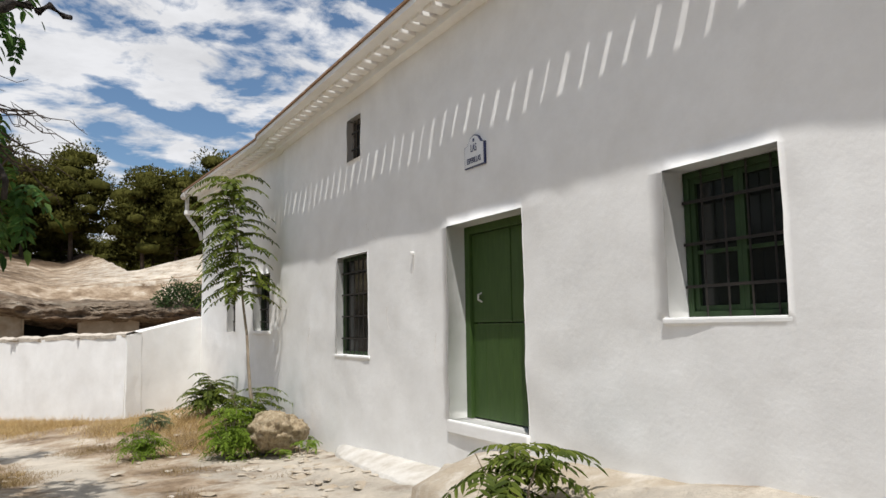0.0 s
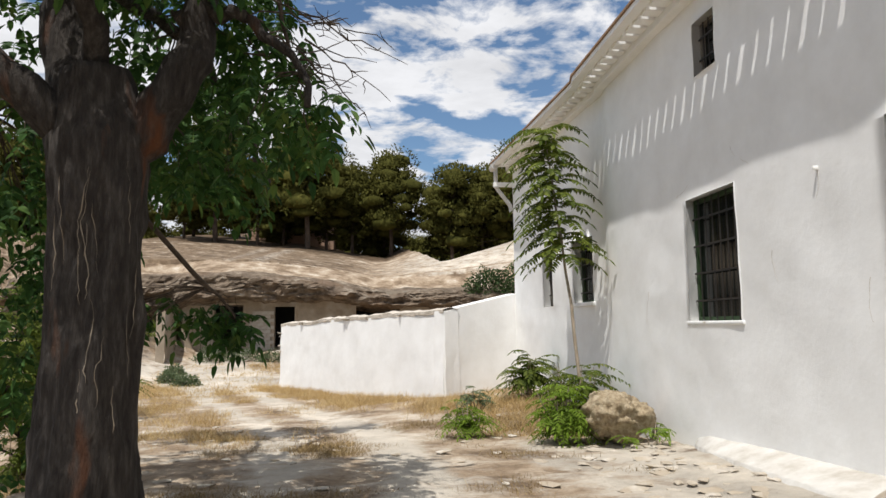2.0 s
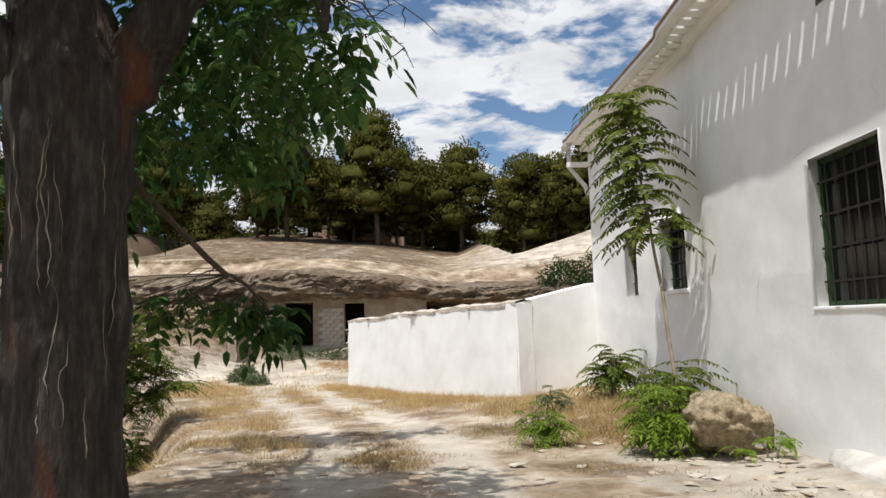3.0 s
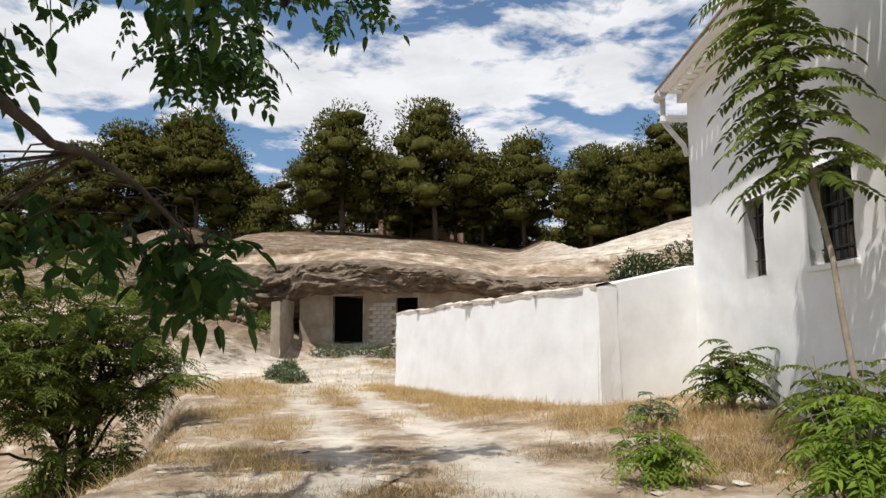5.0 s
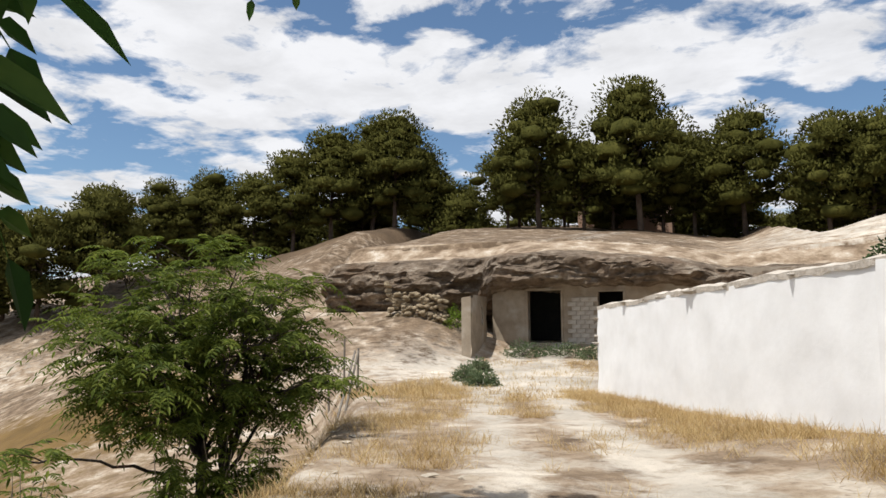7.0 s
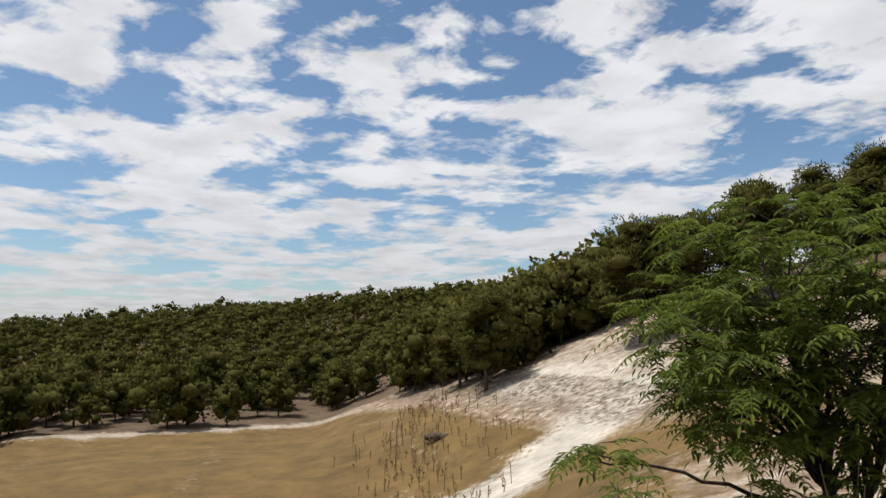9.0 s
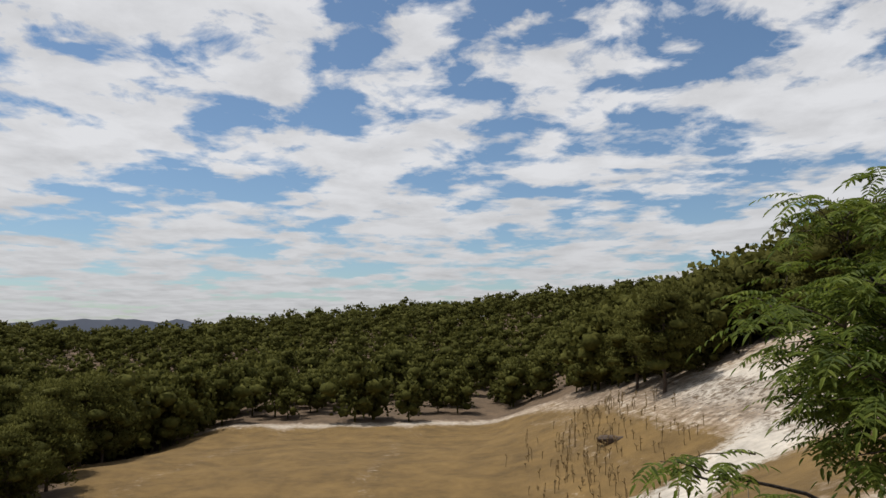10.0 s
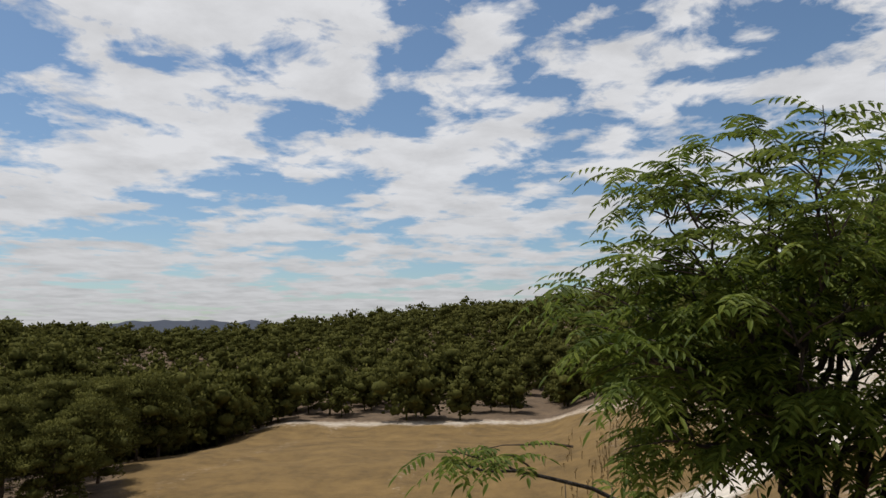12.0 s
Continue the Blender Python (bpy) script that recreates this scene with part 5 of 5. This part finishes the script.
KINDS = []
for k, (h, sp, ln, cl, tf) in enumerate([(11.5, 3.4, (0.4, 0.2), 30, 0.33), (12.0, 3.9, (-0.3, 0.3), 34, 0.29), (10.5, 3.0, (0.9, 0.0), 26, 0.38), (9.5, 3.6, (-0.7, 0.1), 30, 0.24), (12.5, 3.1, (0.1, -0.4), 32, 0.31)]):
    wood, crown, norms = pine_parts(200 + k, h, sp, ln, cl + 4, 200, 0.28, tf)
    cm = mesh_of("crown", *crown, M_PINE)
    soft_normals(cm, norms)
    KINDS.append((mesh_of("trunk", *wood, M_PINEBARK, True), cm, h))


def pine(x, y, kind, scale, turn, z=None):
    wood, crown, h = KINDS[kind % len(KINDS)]
    t = tagged(new("pine_tree"), "dark green Aleppo pine with bare lower trunk on the hillside", "pine tree", "pines on the hill")
    t.matrix_basis = pose(x, y, land_at(x, y) if z is None else z, 0, 0, turn) @ Matrix.Diagonal((scale, scale, scale, 1))
    for n_, m_ in (("trunk", wood), ("crown", crown)):
        new(n_, m_).parent = t
    return t


# front row, then deeper rows
rng = random.Random(77)
FRONT = [(-9.8, 62, 4, 12.4), (-2.0, 65, 1, 10.4), (-18.3, 63, 1, 11.6), (-14.6, 63.5, 3, 7.4), (-21.6, 65, 3, 7.0), (-26.0, 65, 0, 8.9), (-29.5, 66, 2, 9.6), (-32.5, 64, 1, 11.2), (-35.8, 66, 4, 11.8), (-39.4, 64, 1, 12.0), (-43.0, 63, 0, 10.4), (-47.5, 63, 3, 9.2),
         (-5.8, 67, 0, 9.0), (-12.6, 67, 3, 7.5), (-8.4, 68, 3, 7.8), (3.6, 62, 0, 10.0), (6.6, 63, 3, 9.4), (9.8, 60, 1, 9.8), (13.0, 58, 4, 10.2), (16.5, 57, 0, 10.0), (20.5, 57, 2, 10.6), (5.0, 66, 3, 8.8), (11.5, 64, 3, 9.6), (-52.0, 62, 1, 9.6), (-57.0, 60, 4, 9.2), (-62.5, 59, 0, 8.8)]
for x, y, k, s in FRONT:
    pine(x, y, k, s / KINDS[k][2], rng.uniform(0, 360))
for i in range(48):
    x = -66 + i * 1.95 + rng.uniform(-1, 1)
    y = rng.uniform(70, 88) - max(0, -45 - x) * 0.4
    pine(x, y, rng.randint(0, 4), rng.uniform(0.70, 0.90), rng.uniform(0, 360), land_at(x, y) - (2.2 if x > -15 else 1.0))
for x, y, k, s in [(-59.3, 42.2, 1, 0.92), (-56.0, 46.0, 3, 1.0), (-61.5, 47.0, 0, 0.85), (-54.5, 50.5, 0, 0.9), (-58.0, 53.5, 1, 0.85), (-70.0, 31.8, 0, 0.84), (-74.5, 33.6, 3, 0.86), (-80.0, 32.6, 1, 0.72),
                   (-76.5, -22.8, 3, 0.9), (-81.0, -22.6, 1, 0.72), (-73.0, -24.5, 0, 0.72), (-67.0, -21.0, 4, 0.60), (-60.0, -18.0, 2, 0.62), (-55.5, -17.0, 3, 0.68), (-62.5, -23.0, 1, 0.66), (-54.0, -21.5, 0, 0.60),
                   (-69.0, -26.5, 3, 0.75), (-50.0, -15.5, 3, 0.60), (-58.0, -27.0, 1, 0.62), (-64.0, -29.5, 0, 0.70), (-73.0, -30.0, 4, 0.70), (-47.5, -19.5, 1, 0.55), (-51.5, -26.0, 3, 0.70)]:
    pine(x, y, k, s, rng.uniform(0, 360))

# far woods: one mass of many small crowns on trunks
rng = random.Random(5)


def wood_kind(seed, clumps, tufts, size):
    """A whole rounded pine as an array of quads, one unit of height high."""
    r2 = random.Random(seed)
    out, nrm = [], []
    slim = r2.uniform(0.8, 1.25)
    for c in range(clumps):
        t = (c + 0.5) / clumps
        prof = math.sin(math.pi * min(1, 0.22 + 0.72 * t)) ** 0.8
        a, rr = c * 2.4 + r2.uniform(-0.5, 0.5), r2.uniform(0.35, 1.0) * 0.32 * prof * slim
        cc = Vector((math.cos(a) * rr, math.sin(a) * rr, 0.13 + 0.73 * t + r2.uniform(-0.04, 0.04)))
        rad = r2.uniform(0.12, 0.23)
        for la in range(3):
            for lo in range(6):
                q4, n4 = [], []
                for da, dl in ((0, 0), (0, 1), (1, 1), (1, 0)):
                    th, ph = -1.1 + (la + da) * 2.67 / 3, (lo + dl) * 2 * math.pi / 6
                    q = Vector((math.cos(th) * math.cos(ph), math.cos(th) * math.sin(ph), math.sin(th)))
                    k = 0.58 * (1 + 0.5 * noise.noise(q * 2.3 + cc * 9))
                    q4.append(cc + Vector((q.x * rad * 1.2, q.y * rad * 1.2, q.z * rad * 0.85)) * k)
                    n4.append((q + Vector((0, 0, 0.15))).normalized())
                out += q4
                nrm += n4
        for _ in range(tufts):
            dd = rand_dir(r2, -0.6, 1.0)
            p = cc + Vector((dd.x * rad * 1.2, dd.y * rad * 1.2, dd.z * rad * 0.85)) * r2.uniform(0.6, 1.0)
            u = (dd + rand_dir(r2) * 0.9 + Vector((0, 0, 0.2))).normalized()
            s = u.cross(rand_dir(r2)).normalized() * size * 0.5
            nn = (dd + Vector((0, 0, 0.15)) + rand_dir(r2) * 0.35).normalized()
            q4 = [p - s, p + s, p + u * size + s * 0.6, p + u * size - s * 0.6]
            out += q4 if s.cross(u).dot(nn) > 0 else q4[::-1]
            nrm += [nn] * 4
    for k in range(4):  # trunk
        a0, a1 = k * math.pi / 2, (k + 1) * math.pi / 2
        out += [Vector((math.cos(a) * w, math.sin(a) * w, z)) for a, w, z in ((a0, 0.02, -0.05), (a1, 0.02, -0.05), (a1, 0.012, 0.6), (a0, 0.012, 0.6))]
        nrm += [Vector((math.cos(a0 + 0.8), math.sin(a0 + 0.8), -0.6)).normalized()] * 4
    return np.array([tuple(v) for v in out]), np.array([tuple(v) for v in nrm])


NEAR_W = [wood_kind(300 + k, 12, 36, 0.052) for k in range(7)]
FAR_W = [wood_kind(320 + k, 7, 14, 0.075) for k in range(6)]
taken, chunks, wnorms = set(), [], []
for _ in range(26000):
    d = 108 + 245 * rng.random() ** 0.75
    x, y = -d, rng.uniform(-0.95, 0.75) * d
    side = rng.random()
    if side < 0.16:  # the wooded dip and rise past the field's southern edge
        x, y = rng.uniform(-118, -72), rng.uniform(-84, -18)
        if y > field_south(x) - 1.5:
            continue
    elif side < 0.26:  # behind the pale dune
        x, y = rng.uniform(-106, -74), rng.uniform(32, 56)
        if y < 36 - (x + 74) * -0.12:
            continue
    elif x > -109 - 0.05 * abs(y - 5) and -20 < y < 32:
        continue
    elif y > 44 + (d - 103) * 0.6:
        continue
    if math.hypot((x + 138) / 8, (y + 58) / 8) < 1:
        continue
    gap = 3.1 if x > -170 else 4.2
    key = (int(x / gap), int(y / gap), gap)
    if key in taken or len(chunks) > 2500 or hum(x, y, 0.03, 4) < -0.6:
        continue
    taken.add(key)
    h = rng.uniform(4.2, 9.6) * (1.08 if x > -115 else 1.0) * (1 + 0.25 * hum(x, y, 0.05, 7))
    a = rng.uniform(0, 6.28)
    w, wn_ = rng.choice(NEAR_W if x > -165 else FAR_W)
    c1, s1 = math.cos(a), math.sin(a)
    wnorms.append(np.stack([wn_[:, 0] * c1 - wn_[:, 1] * s1, wn_[:, 0] * s1 + wn_[:, 1] * c1, wn_[:, 2]], 1))
    ca, sa = math.cos(a) * h, math.sin(a) * h
    chunks.append(np.stack([w[:, 0] * ca - w[:, 1] * sa + x, w[:, 0] * sa + w[:, 1] * ca + y, w[:, 2] * h + land_at(x, y)], 1))
wood_v = np.concatenate(chunks).astype(np.float32)
wm = bpy.data.meshes.new("crowns")
nq = len(wood_v) // 4
wm.vertices.add(len(wood_v))
wm.vertices.foreach_set("co", wood_v.ravel())
wm.loops.add(nq * 4)
wm.loops.foreach_set("vertex_index", np.arange(nq * 4, dtype=np.int32))
wm.polygons.add(nq)
wm.polygons.foreach_set("loop_start", np.arange(0, nq * 4, 4, dtype=np.int32))
wm.update(calc_edges=True)
wm.materials.append(M_PINE)
soft_normals(wm, np.concatenate(wnorms))
woods = tagged(new("far_woods"), "dense dark pine woods covering the far slope", "woods", kind="stuff")
new("crowns", wm).parent = woods

# a pinkish house among the pines
hx, hy = -11.6, 73.0
hz = land_at(hx, hy)
hs = tagged(new("hill_house"), "low pink rendered house half hidden among pines", "house")
part("wall", boxes((hx - 5.2, hx + 3.6, hy, hy + 5, hz - 0.5, hz + 3.4)), M_HOUSE, hs)
part("roof", boxes((hx - 5.6, hx + 4.0, hy - 0.4, hy + 5.4, hz + 3.4, hz + 3.7), bevel=0.05), M_TILE, hs)
for wx in (-3.6, -0.6, 1.6):
    part("window", boxes((hx + wx, hx + wx + 0.9, hy - 0.03, hy + 0.02, hz + 1.0, hz + 2.4)), M_DARK, hs)

# distant range, with the blue of haze as its surface colour
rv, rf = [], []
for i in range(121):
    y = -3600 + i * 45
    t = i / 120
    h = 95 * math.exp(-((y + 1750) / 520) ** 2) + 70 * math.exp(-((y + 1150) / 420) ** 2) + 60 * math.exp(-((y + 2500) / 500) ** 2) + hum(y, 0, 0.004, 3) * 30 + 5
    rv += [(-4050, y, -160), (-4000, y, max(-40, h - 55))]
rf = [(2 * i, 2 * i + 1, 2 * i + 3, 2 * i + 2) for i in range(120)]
tagged(raw("distant_range", rv, rf, M_HAZE), "mountain range painted in haze blue on the horizon", "mountains", kind="structure")

# ---- grass, litter, stones ----
rng = random.Random(3)


def tufts_of(points, blades, length, spread, width, seed):
    r2 = random.Random(seed)
    vs, fs = [], []
    for x, y in points:
        z = land_at(x, y)
        k = r2.uniform(0.6, 1.25)
        for _ in range(blades):
            bx, by = x + r2.gauss(0, spread), y + r2.gauss(0, spread)
            d = rand_dir(r2, 0.35, 1.0) * length * k * r2.uniform(0.5, 1.15)
            a = r2.uniform(0, 6.28)
            s = Vector((math.cos(a), math.sin(a), 0)) * width
            p = Vector((bx, by, z - 0.02))
            o = len(vs)
            vs += [p - s, p + s, p + d * 0.6 + s * 0.7, p + d * 0.6 - s * 0.7, p + d - Vector((0, 0, 0.12 * d.length))]
            fs += [(o, o + 1, o + 2, o + 3), (o + 3, o + 2, o + 4)]
    return vs, fs


def scatter(n, x0, x1, y0, y1, keep):
    out = []
    while len(out) < n:
        x, y = rng.uniform(x0, x1), rng.uniform(y0, y1)
        if keep(x, y) > rng.random():
            out.append((x, y))
    return out


def in_yard(x, y):
    """1 in front of the white walls, 0 behind them."""
    if y > 13.9 - 0.02 and x > WC[0] - (y - WC[1]) * 0.506 - 0.15:
        return 0.0
    return 0.0 if x > -0.25 else 1.0


def gold_keep(x, y):
    c = float(chalk_of(x, y))
    patch = 0.5 + hum(x, y, 0.45, 11) * 0.9
    band = float(smooth_step(4.5, 8.5, y))
    wallband = math.exp(-((x - (WC[0] - (y - WC[1]) * 0.506) + 0.7) / 0.9) ** 2) if y > 10 else 0
    return in_yard(x, y) * max(0, (patch * band + wallband - c * 1.9)) * (1.0 if x > float(edge_x(y)) - 0.6 else 0.7)


gold = tagged(new("dry_grass"), "straw-coloured dry grass in patches along the track", "grass", kind="stuff")
raw("blades", *tufts_of(scatter(4300, -13, -0.3, 4.5, 24, gold_keep), 13, 0.26, 0.08, 0.0032, 1), M_STRAW, gold)
raw("blades", *tufts_of(scatter(900, -14, -8, 20, 33, lambda x, y: 0.7 if float(chalk_of(x, y)) < 0.3 else 0.1), 10, 0.3, 0.12, 0.006, 2), M_STRAW, gold)


def brown_keep(x, y):
    c = float(chalk_of(x, y))
    return in_yard(x, y) * max(0, 0.45 + hum(x, y, 0.5, 21) * 1.1 - c * 2.0) * (1.0 if x > float(edge_x(y)) - 0.5 else 0.3)


brown = tagged(new("dead_litter_grass"), "short brown dead grass and litter on pale soil", "grass", kind="stuff")
raw("blades", *tufts_of(scatter(5600, -9, -0.9, -4.5, 10, brown_keep), 13, 0.11, 0.09, 0.0028, 4), M_BROWNG, brown)

# tall dry stalks in the lower field
stv = []
for i in range(300):
    d = rng.uniform(38, 80)
    x, y = -d, 16.5 + (d - 40) * 0.3 + rng.gauss(0, 3.0)
    z, h = land_at(x, y), rng.uniform(0.25, 1.0)
    top = (x + rng.uniform(-.12, .12), y + rng.uniform(-.12, .12), z + h)
    stv.append(tube([(x, y, z - 0.1), top], [0.03, 0.02], 4))
    for k in range(4):  # short side shoots with seed heads
        q = Vector((x, y, z)).lerp(Vector(top), rng.uniform(0.4, 1.0))
        stv.append(tube([q, q + Vector((rng.uniform(-.14, .14), rng.uniform(-.14, .14), rng.uniform(0.05, 0.2)))], [0.014, 0.035], 4))
st = tagged(new("dry_stalks"), "brown dry thistle stalks standing in the field", "stalks", kind="stuff")
raw("stalks", *join(*stv), M_BROWNG, st)

# loose stones
PEB = [stone_mesh("stone", 30 + s, M_SLAB if s % 2 else M_BOULDER, 0.4, 0.42, 1) for s in range(6)]
loose = tagged(new("loose_stones"), "scattered flat limestone fragments on the soil", "stones", kind="stuff")
pts = [(rng.uniform(-7.5, -0.4), rng.uniform(-2, 11)) for _ in range(120)] + [(rng.uniform(-1.9, -0.3), rng.uniform(2, 7.5)) for _ in range(110)]
for y in np.arange(4, 17, 0.2):
    pts.append((float(edge_x(y)) + rng.uniform(-0.9, 0.3), float(y)))
vs_all, fs_all = [], []
for x, y in pts:
    if not in_yard(x, y):
        continue
    me_s = rng.choice(PEB)
    s = rng.uniform(0.02, 0.085) * (0.7 if x < float(edge_x(y)) + 0.3 else 1)
    m = pose(x, y, land_at(x, y) + s * 0.12, 0, 0, rng.uniform(0, 360)) @ Matrix.Diagonal((s * 1.5, s, s * 0.7, 1))
    o = len(vs_all)
    vs_all += [m @ v.co for v in me_s.vertices]
    fs_all += [tuple(i + o for i in p.vertices) for p in me_s.polygons]
raw("stones", vs_all, fs_all, M_SLAB, loose)

# a plaster peg, a rusty nail and hair cracks on the house front
peg = part("wall_peg", boxes((-0.05, 0.02, 2.50, 2.53, 2.56, 2.60), bevel=0.012), M_LIME)
tagged(peg, "small whitewashed peg sticking out of the wall", "peg")
crk = tagged(new("wall_cracks"), "fine dark hair cracks in the whitewash", "cracks", kind="stuff")
rng = random.Random(88)
cl = []
for y, z, ln, dirn in ((2.52, 2.56, 0.28, -1.5), (3.34, 1.88, 0.36, -1.5), (3.7, 2.9, 0.5, 0.4), (5.6, 2.85, 0.4, 2.7), (1.9, 1.5, 0.4, -1.2), (6.7, 1.6, 0.5, -1.3)):
    p = [Vector((face_x(y) - 0.022, y, z))]
    for k in range(9):
        dirn += rng.uniform(-0.5, 0.5) * 0.5
        p.append(p[-1] + Vector((0, math.cos(dirn), math.sin(dirn))) * ln / 9)
    for q in p:
        q.x = face_x(q.y) + hum(q.y, q.z, 0.55, 2) * 0.028 + hum(q.y, q.z, 2.4, 8) * 0.0098 - 0.001
    cl.append(tube(p, [0.0022 - 0.0001 * k for k in range(10)], 4))
raw("crack", *join(*cl), M_LIME_EDGE, crk)

# a weathered rock lying in the lower field
fr = new("field_rock", stone_mesh("field_rock", 71, M_PINEBARK, 0.2, 0.5, 3))
fr.matrix_basis = pose(-60.0, 23.6, land_at(-60.0, 23.6) + 0.15, 0, 0, 80) @ Matrix.Diagonal((1.05, 0.55, 0.7, 1))
tagged(fr, "brown weathered rock lying in the field", "rock")
